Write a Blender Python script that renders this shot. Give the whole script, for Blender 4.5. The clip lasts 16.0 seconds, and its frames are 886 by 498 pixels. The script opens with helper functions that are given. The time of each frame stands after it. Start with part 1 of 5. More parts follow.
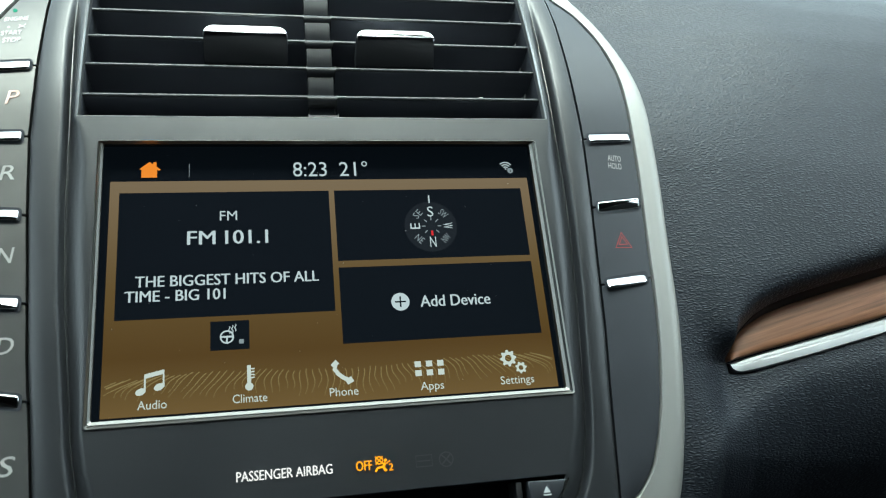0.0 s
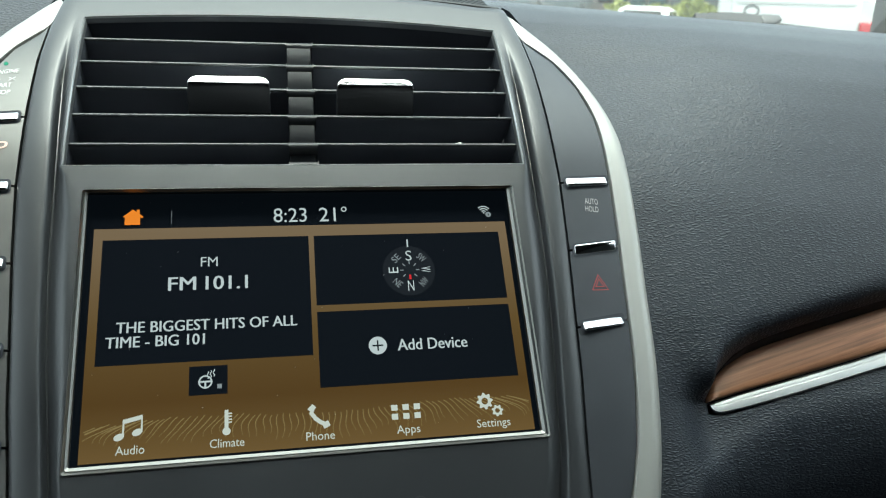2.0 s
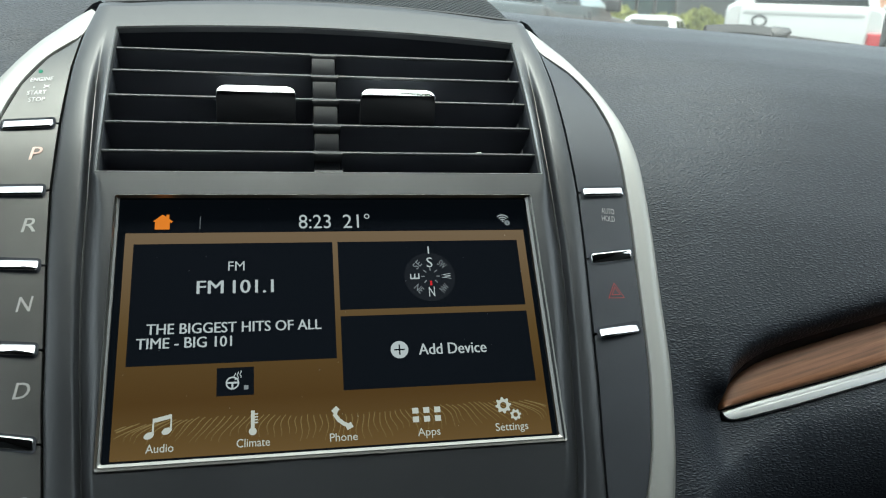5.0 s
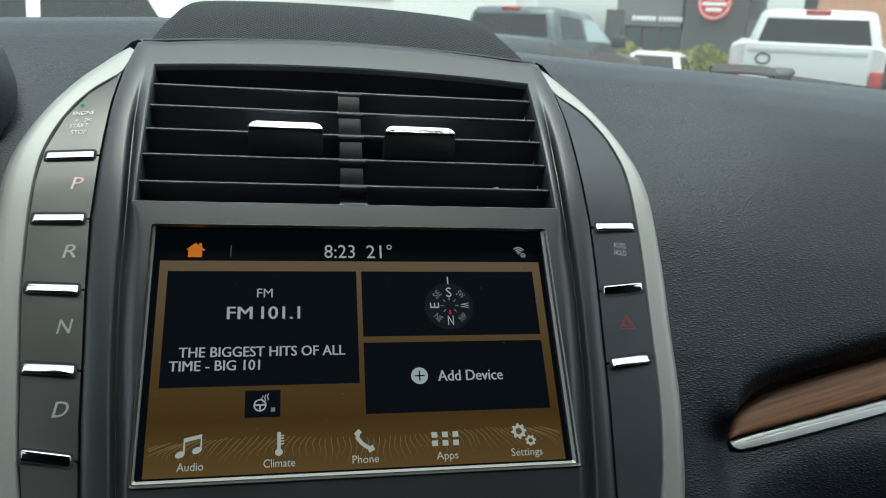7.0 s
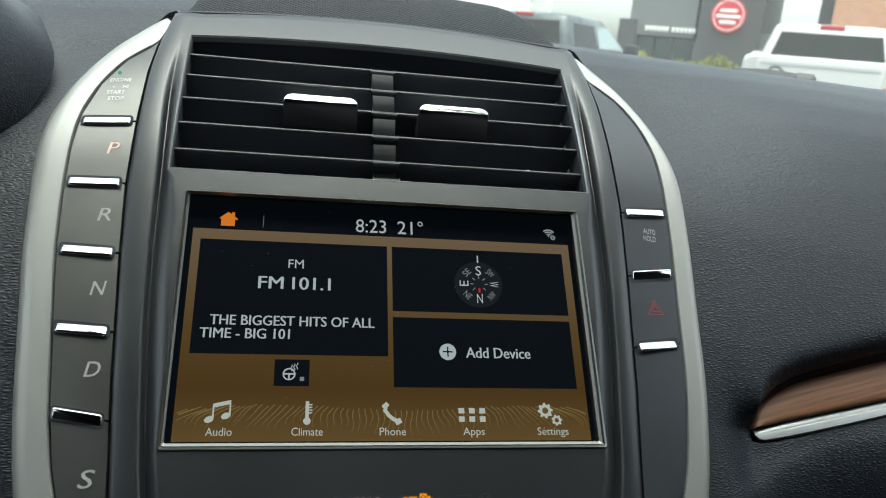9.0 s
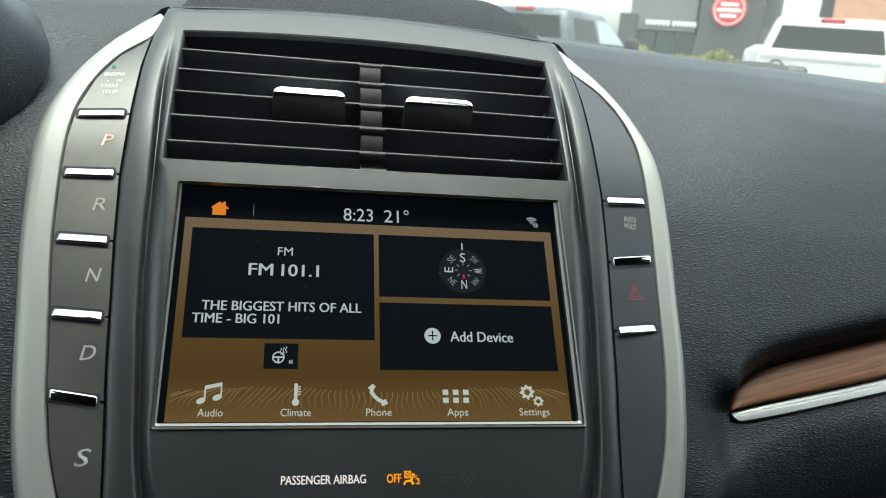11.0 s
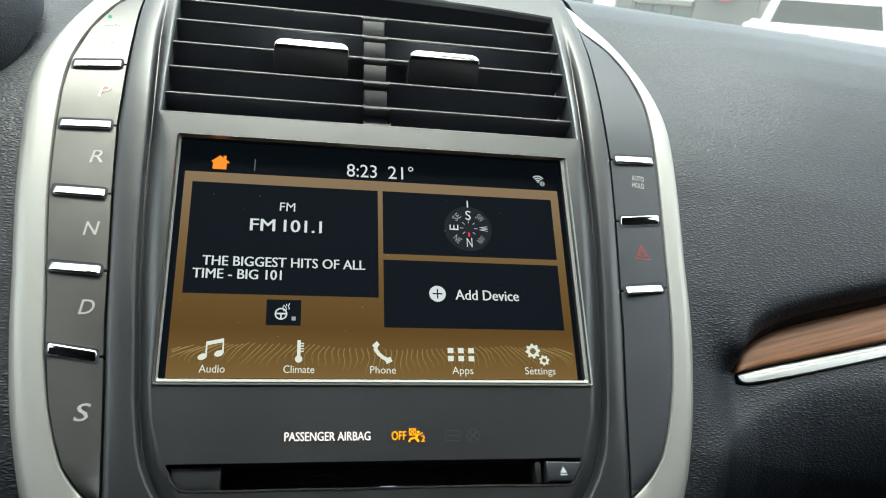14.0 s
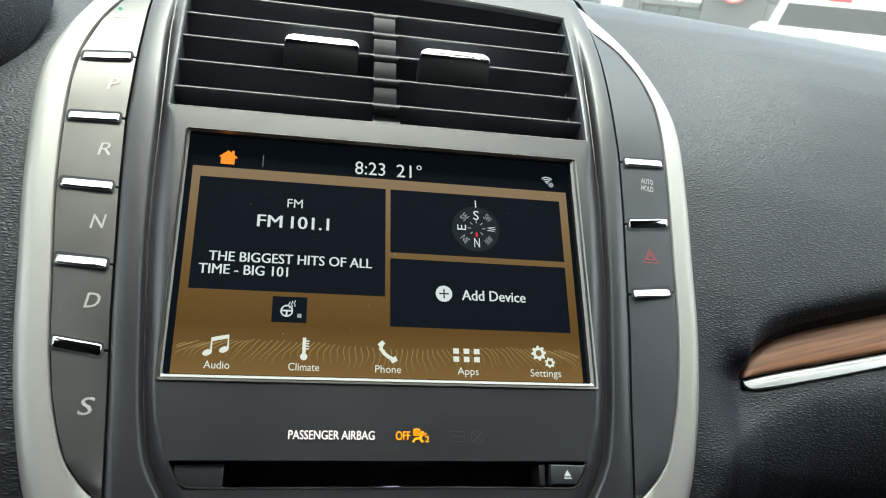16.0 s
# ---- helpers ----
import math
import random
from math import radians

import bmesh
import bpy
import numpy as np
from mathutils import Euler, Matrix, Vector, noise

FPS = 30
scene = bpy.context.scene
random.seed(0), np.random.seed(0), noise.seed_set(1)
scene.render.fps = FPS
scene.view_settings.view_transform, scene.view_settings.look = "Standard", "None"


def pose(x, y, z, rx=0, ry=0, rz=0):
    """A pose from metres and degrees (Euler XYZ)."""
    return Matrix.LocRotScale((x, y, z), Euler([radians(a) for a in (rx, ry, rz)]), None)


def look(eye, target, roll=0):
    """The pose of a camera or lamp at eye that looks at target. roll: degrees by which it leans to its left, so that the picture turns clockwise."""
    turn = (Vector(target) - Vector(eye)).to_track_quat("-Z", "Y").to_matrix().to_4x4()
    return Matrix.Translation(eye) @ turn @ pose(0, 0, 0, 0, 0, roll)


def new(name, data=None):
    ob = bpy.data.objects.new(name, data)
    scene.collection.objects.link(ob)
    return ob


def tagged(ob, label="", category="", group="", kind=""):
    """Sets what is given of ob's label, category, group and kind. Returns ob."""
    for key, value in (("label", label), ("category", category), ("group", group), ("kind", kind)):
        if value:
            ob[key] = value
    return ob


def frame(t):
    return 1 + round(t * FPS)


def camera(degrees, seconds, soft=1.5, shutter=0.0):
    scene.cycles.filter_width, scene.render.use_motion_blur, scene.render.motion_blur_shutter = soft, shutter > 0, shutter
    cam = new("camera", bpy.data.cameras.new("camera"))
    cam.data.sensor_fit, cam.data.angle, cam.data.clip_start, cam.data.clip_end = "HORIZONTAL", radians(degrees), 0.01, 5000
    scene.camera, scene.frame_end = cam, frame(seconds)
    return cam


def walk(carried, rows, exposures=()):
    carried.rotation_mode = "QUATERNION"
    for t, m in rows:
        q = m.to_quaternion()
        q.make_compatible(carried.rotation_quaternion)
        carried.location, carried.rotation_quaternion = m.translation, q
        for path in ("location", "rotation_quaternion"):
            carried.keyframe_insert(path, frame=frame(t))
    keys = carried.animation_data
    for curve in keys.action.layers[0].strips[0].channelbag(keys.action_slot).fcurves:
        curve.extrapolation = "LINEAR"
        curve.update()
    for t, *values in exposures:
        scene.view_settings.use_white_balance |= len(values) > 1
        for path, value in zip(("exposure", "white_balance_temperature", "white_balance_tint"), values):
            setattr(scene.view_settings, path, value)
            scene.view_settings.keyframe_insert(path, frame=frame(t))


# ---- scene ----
cam = camera(60.0, 16.0, soft=1.1)
PATH = [
    (0, (-0.0246, -0.2871, 1.1612), (0.1931, 0.6307, 0.8292), 2.78),
    (0.5, (-0.0167, -0.2912, 1.1691), (0.2015, 0.6282, 0.8417), 3.06),
    (1, (-0.0128, -0.2909, 1.1683), (0.2013, 0.6363, 0.8609), 2.57),
    (1.5, (-0.0134, -0.2929, 1.1683), (0.1985, 0.6389, 0.8735), 2.35),
    (2, (-0.0128, -0.2927, 1.1691), (0.1949, 0.6396, 0.8730), 2.22),
    (2.5, (-0.0197, -0.2937, 1.1704), (0.1841, 0.6368, 0.8659), 2.63),
    (3, (-0.0199, -0.2943, 1.1667), (0.1840, 0.6383, 0.8688), 2.77),
    (5.5, (-0.0214, -0.2993, 1.1721), (0.1792, 0.6369, 0.8837), 2.78),
    (6, (-0.0227, -0.2998, 1.1715), (0.1728, 0.6374, 0.8825), 2.79),
    (6.5, (-0.0286, -0.3096, 1.1752), (0.1662, 0.6318, 0.8998), 3.32),
    (7, (-0.0312, -0.3114, 1.1753), (0.1666, 0.6364, 0.9252), 3.45),
    (7.5, (-0.0345, -0.3150, 1.1739), (0.1601, 0.6344, 0.9275), 3.64),
    (8, (-0.0286, -0.3086, 1.1701), (0.1620, 0.6410, 0.9214), 3.76),
    (8.5, (-0.0434, -0.3096, 1.1638), (0.1490, 0.6403, 0.9173), 5.42),
    (11, (-0.0371, -0.3248, 1.1630), (0.1530, 0.6240, 0.9107), 5.09),
    (11.5, (-0.0372, -0.3240, 1.1617), (0.1572, 0.6180, 0.8882), 5.14),
    (12, (-0.0402, -0.3207, 1.1577), (0.1543, 0.6193, 0.8773), 5.16),
    (12.5, (-0.0368, -0.3214, 1.1618), (0.1583, 0.6169, 0.8763), 5.22),
    (13, (-0.0380, -0.3226, 1.1593), (0.1571, 0.6180, 0.8814), 5.17),
    (13.5, (-0.0396, -0.3178, 1.1539), (0.1573, 0.6213, 0.8724), 5.37),
    (14, (-0.0406, -0.3199, 1.1535), (0.1586, 0.6180, 0.8696), 5.67),
    (14.5, (-0.0455, -0.3187, 1.1540), (0.1527, 0.6176, 0.8641), 6.20),
    (15, (-0.0430, -0.3165, 1.1505), (0.1553, 0.6209, 0.8643), 6.37),
    (15.5, (-0.0451, -0.3225, 1.1553), (0.1497, 0.6166, 0.8721), 6.47),
    (16, (-0.0427, -0.3176, 1.1539), (0.1543, 0.6197, 0.8661), 6.77),
]
EXPOSURE = [(0.0, 2.61, 6050, -11), (3.0, 2.41, 6370, -7), (5.5, 2.23, 6350, -5), (6.0, 2.15, 6350, -5), (7.0, 1.65, 6220, -7), (8.0, 1.58, 6270, -6), (8.5, 1.85, 6370, -4), (11.0, 2.26, 6500, -5), (11.5, 2.61, 6500, -5), (12.0, 2.76, 6550, -4), (16.0, 2.92, 6650, -4)]
cam.data.dof.use_dof = True
cam.data.dof.focus_distance, cam.data.dof.aperture_fstop = 0.35, 20.0
walk(cam, [(t, look(eye, target, roll)) for t, eye, target, roll in PATH], EXPOSURE)

# ------------------------------------------------------------------ light
world = bpy.data.worlds.new("overcast_sky")
scene.world = world
world.use_nodes = True
_n = world.node_tree.nodes
_n.clear()
_sky = _n.new("ShaderNodeTexSky")
_sky.sky_type = "NISHITA"
_sky.sun_disc = False
_sky.sun_elevation = radians(78.0)
_sky.sun_rotation = radians(171.0)
_sky.air_density, _sky.dust_density, _sky.ozone_density = 1.0, 5.0, 1.0
_bg = _n.new("ShaderNodeBackground")
_bg.inputs["Strength"].default_value = 0.15
_wo = _n.new("ShaderNodeOutputWorld")
# thin cloud greys the blue
_hs = _n.new("ShaderNodeHueSaturation")
_hs.inputs["Saturation"].default_value = 0.35
world.node_tree.links.new(_sky.outputs[0], _hs.inputs["Color"])
world.node_tree.links.new(_hs.outputs[0], _bg.inputs[0])
world.node_tree.links.new(_bg.outputs[0], _wo.inputs[0])

_sd = bpy.data.lights.new("sun", "SUN")
_sd.energy, _sd.angle, _sd.color = 0.6, radians(60), (1.0, 0.985, 0.96)
sun = new("sun", _sd)
sun.matrix_world = look((0.2, -1.26, 6.0), (0, 0, 0))

# ------------------------------------------------------------------ frame of the sloping centre panel
LEAN = 39.8
PANEL = pose(0, 0, 1.05, -LEAN, 0, 0)
# the face, keys and trim stand 6.5 mm proud of the display glass
PROUD_K, PROUD_AT = 0.979, (-0.00065, -0.0065, -0.0023)
PROUD = PANEL @ Matrix.Translation(PROUD_AT) @ Matrix.Scale(PROUD_K, 4)


def lerp_table(table):
    xs = [a for a, _ in table]
    ys = [b for _, b in table]
    return lambda v: float(np.interp(v, xs, ys))


def smooth01(v):
    v = min(1.0, max(0.0, v))
    return v * v * (3 - 2 * v)


# ------------------------------------------------------------------ mesh helpers
def thing(name, label, category, m=PANEL, group="", kind=""):
    ob = new(name)
    ob.empty_display_size = 0.02
    ob.matrix_world = m
    return tagged(ob, label, category, group, kind)


def mesh_from(name, bm, mat, smooth=True, angle=40):
    bmesh.ops.remove_doubles(bm, verts=bm.verts, dist=1e-6)
    bmesh.ops.recalc_face_normals(bm, faces=bm.faces)
    me = bpy.data.meshes.new(name)
    bm.to_mesh(me)
    bm.free()
    me.materials.append(mat)
    if smooth:
        me.shade_smooth()
        me.set_sharp_from_angle(angle=radians(angle))
    return me


def part(name, bm, mat, parent, label="", smooth=True, angle=40, at=None):
    ob = new(name, mesh_from(name, bm, mat, smooth, angle))
    ob.parent = parent
    if at is not None:
        ob.matrix_basis = at
    if label:
        tagged(ob, label)
    return ob


def solo(name, bm, mat, label, category, m=PANEL, kind="", group="", smooth=True, angle=40):
    ob = new(name, mesh_from(name, bm, mat, smooth, angle))
    ob.matrix_world = m
    return tagged(ob, label, category, group, kind)


def sheet(bm, rows):
    """Quads over a table of points, given in decimetres."""
    vs = [[bm.verts.new((x * 0.1, y * 0.1, z * 0.1)) for x, y, z in row] for row in rows]
    for a, b in zip(vs, vs[1:]):
        for i in range(len(a) - 1):
            try:
                bm.faces.new((a[i], a[i + 1], b[i + 1], b[i]))
            except ValueError:
                pass
    return vs


def box(bm, x0, x1, y0, y1, z0, z1, bevel=0.0, seg=2):
    r = bmesh.ops.create_cube(bm, size=1.0)
    for v in r["verts"]:
        v.co = Vector(((x0 + x1) / 2 + v.co.x * (x1 - x0), (y0 + y1) / 2 + v.co.y * (y1 - y0), (z0 + z1) / 2 + v.co.z * (z1 - z0)))
    if bevel > 0:
        es = {e for v in r["verts"] for e in v.link_edges}
        bmesh.ops.bevel(bm, geom=list(es), offset=bevel, segments=seg, affect="EDGES", profile=0.5)
    return bm


def prism(bm, outline, y0, y1, bevel=0.0, seg=2):
    """An outline in x, z (metres) pushed from y0 to y1."""
    a = [bm.verts.new((x, y0, z)) for x, z in outline]
    b = [bm.verts.new((x, y1, z)) for x, z in outline]
    f = bm.faces.new(a)
    bm.faces.new(list(reversed(b)))
    n = len(a)
    for i in range(n):
        bm.faces.new((a[i], b[i], b[(i + 1) % n], a[(i + 1) % n]))
    if bevel > 0:
        bmesh.ops.bevel(bm, geom=list(f.edges), offset=bevel, segments=seg, affect="EDGES", profile=0.5)
    return bm


def ring_pts(cx, cz, r, n=32, a0=0.0, a1=2 * math.pi):
    return [(cx + r * math.cos(a0 + (a1 - a0) * i / n), cz + r * math.sin(a0 + (a1 - a0) * i / n)) for i in range(n)]


def flat(bm, outline, y):
    bm.faces.new([bm.verts.new((x, y, z)) for x, z in outline])
    return bm


def stroke(bm, pts, w, y, closed=False):
    """A flat line of width w through points in x, z."""
    n = len(pts)
    L, R = [], []
    for i, (x, z) in enumerate(pts):
        if closed:
            a, b = pts[i - 1], pts[(i + 1) % n]
        else:
            a, b = pts[max(0, i - 1)], pts[min(n - 1, i + 1)]
        dx, dz = b[0] - a[0], b[1] - a[1]
        k = math.hypot(dx, dz) or 1.0
        nx, nz = -dz / k * w / 2, dx / k * w / 2
        L.append(bm.verts.new((x + nx, y, z + nz)))
        R.append(bm.verts.new((x - nx, y, z - nz)))
    for i in range(n if closed else n - 1):
        j = (i + 1) % n
        bm.faces.new((L[i], R[i], R[j], L[j]))
    return bm


def rounded(x0, x1, z0, z1, r, n=5):
    out = []
    for cx, cz, a in ((x1 - r, z1 - r, 0), (x0 + r, z1 - r, 90), (x0 + r, z0 + r, 180), (x1 - r, z0 + r, 270)):
        for i in range(n + 1):
            t = radians(a + 90 * i / n)
            out.append((cx + r * math.cos(t), cz + r * math.sin(t)))
    return out


def lettering(name, text, size, x, y, z, mat, parent, width=None, bold=0.0, align="CENTER", shear=0.0, label="", turn=0.0, tall=1.0):
    """Words in the built-in font, standing in the x, z plane and read from -y."""
    cu = bpy.data.curves.new(name, "FONT")
    cu.body, cu.size, cu.align_x, cu.shear = text, size, align, shear
    cu.resolution_u = 3
    tmp = bpy.data.objects.new(name, cu)
    scene.collection.objects.link(tmp)
    me = bpy.data.meshes.new_from_object(tmp.evaluated_get(bpy.context.evaluated_depsgraph_get()))
    bpy.data.objects.remove(tmp)
    bpy.data.curves.remove(cu)
    me.name = name
    me.materials.clear()
    me.materials.append(mat)
    xs = [v.co.x for v in me.vertices]
    k = width / (max(xs) - min(xs)) if width else 1.0
    me.transform(Matrix.Diagonal((k, tall, 1, 1)))
    if bold:
        # heavier strokes: three copies laid a hair apart
        tw = bmesh.new()
        for i, dx in enumerate((-bold, 0.0, bold)):
            n0 = len(tw.verts)
            tw.from_mesh(me)
            tw.verts.ensure_lookup_table()
            for v in tw.verts[n0:]:
                v.co.x += dx
                v.co.z += 0.000006 * i
        tw.to_mesh(me)
        tw.free()
    ob = new(name, me)
    ob.parent = parent
    ob.matrix_basis = pose(x, y, z, 90, 0, 0) @ pose(0, 0, 0, 0, 0, turn)
    if label:
        tagged(ob, label)
    return ob


# ------------------------------------------------------------------ materials
def material(name, color, rough=0.5, metal=0.0, spec=0.5):
    m = bpy.data.materials.new(name)
    m.use_nodes = True
    b = m.node_tree.nodes["Principled BSDF"]
    b.inputs["Base Color"].default_value = (*color, 1)
    b.inputs["Roughness"].default_value = rough
    b.inputs["Metallic"].default_value = metal
    b.inputs["Specular IOR Level"].default_value = spec
    return m


def node(m, kind, **sets):
    n = m.node_tree.nodes.new(kind)
    for key, v in sets.items():
        n.inputs[key].default_value = v
    return n


def link(m, a, b):
    m.node_tree.links.new(a, b)


def coords(m, scale=(1, 1, 1)):
    tc = node(m, "ShaderNodeTexCoord")
    mp = node(m, "ShaderNodeMapping")
    mp.inputs["Scale"].default_value = scale
    link(m, tc.outputs["Object"], mp.inputs["Vector"])
    return mp.outputs[0]


def noise_tex(m, vec, scale, detail=4, rough=0.55):
    n = node(m, "ShaderNodeTexNoise", Scale=scale, Detail=detail, Roughness=rough)
    link(m, vec, n.inputs["Vector"])
    return n.outputs["Fac"]


def vary(m, fac, lo, hi, c0, c1):
    """Base colour from c0 to c1 as the factor goes from lo to hi."""
    r = node(m, "ShaderNodeValToRGB")
    r.color_ramp.elements[0].position, r.color_ramp.elements[1].position = lo, hi
    r.color_ramp.elements[0].color, r.color_ramp.elements[1].color = (*c0, 1), (*c1, 1)
    link(m, fac, r.inputs[0])
    link(m, r.outputs[0], m.node_tree.nodes["Principled BSDF"].inputs["Base Color"])
    return r


def vary_rough(m, fac, lo, hi):
    r = node(m, "ShaderNodeMapRange")
    r.inputs["To Min"].default_value, r.inputs["To Max"].default_value = lo, hi
    link(m, fac, r.inputs["Value"])
    link(m, r.outputs[0], m.node_tree.nodes["Principled BSDF"].inputs["Roughness"])


def bump(m, height, strength, distance, chain=None):
    b = node(m, "ShaderNodeBump", Strength=strength, Distance=distance)
    link(m, height, b.inputs["Height"])
    if chain is not None:
        link(m, chain.outputs[0], b.inputs["Normal"])
    link(m, b.outputs[0], m.node_tree.nodes["Principled BSDF"].inputs["Normal"])
    return b


def plastic(name, color, rough, grain=0.15, speck=2600.0, spec=0.5):
    m = material(name, color, rough, 0.0, spec)
    v = coords(m)
    fine = noise_tex(m, v, speck, 2)
    big = noise_tex(m, v, 22.0, 4)
    vary(m, big, 0.3, 0.75, tuple(c * 0.88 for c in color), tuple(c * 1.12 for c in color))
    vary_rough(m, big, rough - 0.05, rough + 0.06)
    bump(m, fine, grain, 0.0002)
    return m


def leather(name, color, rough):
    """Grained leather: wrinkled cells drawn out sideways, over a soft waviness."""
    m = material(name, color, rough, 0.0, 0.36)
    v = coords(m, (1.0, 1.6, 2.7))
    tex = node(m, "ShaderNodeTexNoise", Scale=240.0, Detail=2.0)
    link(m, v, tex.inputs["Vector"])
    mix = node(m, "ShaderNodeVectorMath")
    mix.operation = "MULTIPLY_ADD"
    mix.inputs[1].default_value = (0.0030, 0.0030, 0.0030)
    link(m, tex.outputs["Color"], mix.inputs[0])
    link(m, v, mix.inputs[2])
    vor = node(m, "ShaderNodeTexVoronoi", Scale=320.0, Randomness=1.0)
    vor.feature = "DISTANCE_TO_EDGE"
    link(m, mix.outputs[0], vor.inputs["Vector"])
    ramp = node(m, "ShaderNodeMapRange")
    ramp.interpolation_type = "SMOOTHSTEP"
    ramp.inputs["From Max"].default_value = 0.42
    link(m, vor.outputs["Distance"], ramp.inputs["Value"])
    fine = noise_tex(m, v, 620.0, 3)
    big = noise_tex(m, coords(m), 9.0, 5)
    # crease shade is put into the colour, mixed with broad uneven tone
    crease_shade_tone = node(m, "ShaderNodeMath")
    crease_shade_tone.operation = "MULTIPLY_ADD"
    crease_shade_tone.inputs[1].default_value = 0.45
    link(m, ramp.outputs[0], crease_shade_tone.inputs[0])
    link(m, big, crease_shade_tone.inputs[2])
    vary(m, crease_shade_tone.outputs[0], 0.35, 1.15, tuple(c * 0.66 for c in color), tuple(c * 1.16 for c in color))
    vary_rough(m, fine, rough - 0.05, rough + 0.07)
    first = bump(m, ramp.outputs[0], 0.8, 0.00023)
    bump(m, fine, 0.10, 0.00010, first)
    return m


def glow(name, color, strength, base=(0.002, 0.002, 0.003), rough=0.15, spec=0.008):
    m = material(name, base, rough, 0.0, spec)
    b = m.node_tree.nodes["Principled BSDF"]
    b.inputs["Emission Color"].default_value = (*color, 1)
    b.inputs["Emission Strength"].default_value = strength
    return m


M_PANEL = plastic("satin_dark_grey_plastic", (0.0262, 0.0280, 0.0318), 0.34, spec=0.38)
M_PANEL.node_tree.nodes["Principled BSDF"].inputs["Specular IOR Level"].default_value = 0.62
M_SIDE = plastic("satin_charcoal_plastic", (0.045, 0.0485, 0.057), 0.38)
M_SIDE.node_tree.nodes["Principled BSDF"].inputs["Metallic"].default_value = 0.25
M_BLACK = plastic("matt_black_plastic", (0.008, 0.008, 0.009), 0.5)
M_VOID = material("black_cavity", (0.045, 0.048, 0.057), 0.8, 0.0, 0.1)
M_SLAT = plastic("vent_black_plastic", (0.010, 0.0108, 0.013), 0.40, spec=0.35)
# vent bevels are coloured lighter than the panel to carry its edge highlight
M_SURROUND = material("satin_grey_bevel", (0.13, 0.132, 0.135), 0.32, 0.4)
M_EDGE = material("edge_highlight_satin", (0.45, 0.455, 0.46), 0.28, 0.7)
M_BLADE = plastic("vent_blade_black", (0.070, 0.074, 0.090), 0.6)
M_LIP = plastic("vent_blade_lip", (0.040, 0.042, 0.047), 0.38)
M_DIVIDER = plastic("vent_grey_plastic", (0.009, 0.0099, 0.0125), 0.45, spec=0.3)
M_TAB = material("matt_black_tab", (0.010, 0.0108, 0.013), 0.55, 0.0, 0.2)
M_BUTTON = plastic("warm_grey_satin_button", (0.160, 0.156, 0.147), 0.36, 0.05)
M_BUTTON.node_tree.nodes["Principled BSDF"].inputs["Metallic"].default_value = 0.95
M_LEATHER = leather("charcoal_leather", (0.0165, 0.0205, 0.0290), 0.44)
M_SILVER = material("satin_silver_paint", (0.335, 0.335, 0.322), 0.48, 0.35)
_v = noise_tex(M_SILVER, coords(M_SILVER), 60.0, 3)
vary_rough(M_SILVER, _v, 0.38, 0.47)
M_CHROME = material("chrome", (0.78, 0.79, 0.80), 0.13, 1.0)
vary_rough(M_CHROME, noise_tex(M_CHROME, coords(M_CHROME), 90.0, 3), 0.04, 0.10)
M_BEZEL = material("dark_satin_chrome", (0.25, 0.244, 0.230), 0.36, 1.0)
M_BRUSHED = material("satin_chrome", (0.50, 0.50, 0.50), 0.27, 1.0)
M_PRINT = material("light_grey_print", (0.72, 0.72, 0.70), 0.5)
M_PRINT_SOFT = material("soft_grey_print", (0.78, 0.78, 0.765), 0.5)
M_PRINT_DIM = material("dim_grey_print", (0.38, 0.38, 0.375), 0.5)
M_ALU = material("satin_aluminium", (0.36, 0.365, 0.37), 0.36, 0.75)
vary_rough(M_ALU, noise_tex(M_ALU, coords(M_ALU), 70.0, 3), 0.32, 0.42)
M_RED = material("dull_red_print", (0.42, 0.05, 0.05), 0.5)
M_GLASS_BLACK = glow("screen_glass", (0.0022, 0.0032, 0.0048), 0.166, (0.003, 0.0035, 0.005))
M_WHITE_UI = glow("display_white", (0.80, 0.84, 0.90), 0.116)
M_GREY_UI = glow("display_grey", (0.42, 0.45, 0.50), 0.106)
M_ORANGE_UI = glow("display_orange", (0.95, 0.26, 0.03), 0.160)
M_RED_UI = glow("display_red", (0.8, 0.03, 0.04), 0.133)
M_CARD = glow("display_dark_card", (0.0042, 0.0062, 0.0090), 0.166)
M_DISC = glow("display_compass_disc", (0.018, 0.021, 0.027), 0.133)
M_ICON = glow("display_icon", (0.78, 0.78, 0.74), 0.133)
M_AMBER = glow("amber_lamp", (1.0, 0.33, 0.01), 0.266)
M_PARK = glow("backlit_letter", (1.0, 0.62, 0.52), 0.122, (0.5, 0.45, 0.42), 0.5)
# gear print, with a faint glow added to lift it off bright caps
M_GEAR = glow("print_with_added_glow", (0.95, 0.95, 0.92), 0.014, (0.55, 0.55, 0.535), 0.5)
M_LIT = glow("lit_lettering", (0.95, 0.85, 0.85), 0.200)
M_GREEN = glow("green_lamp", (0.08, 0.42, 0.27), 0.216)


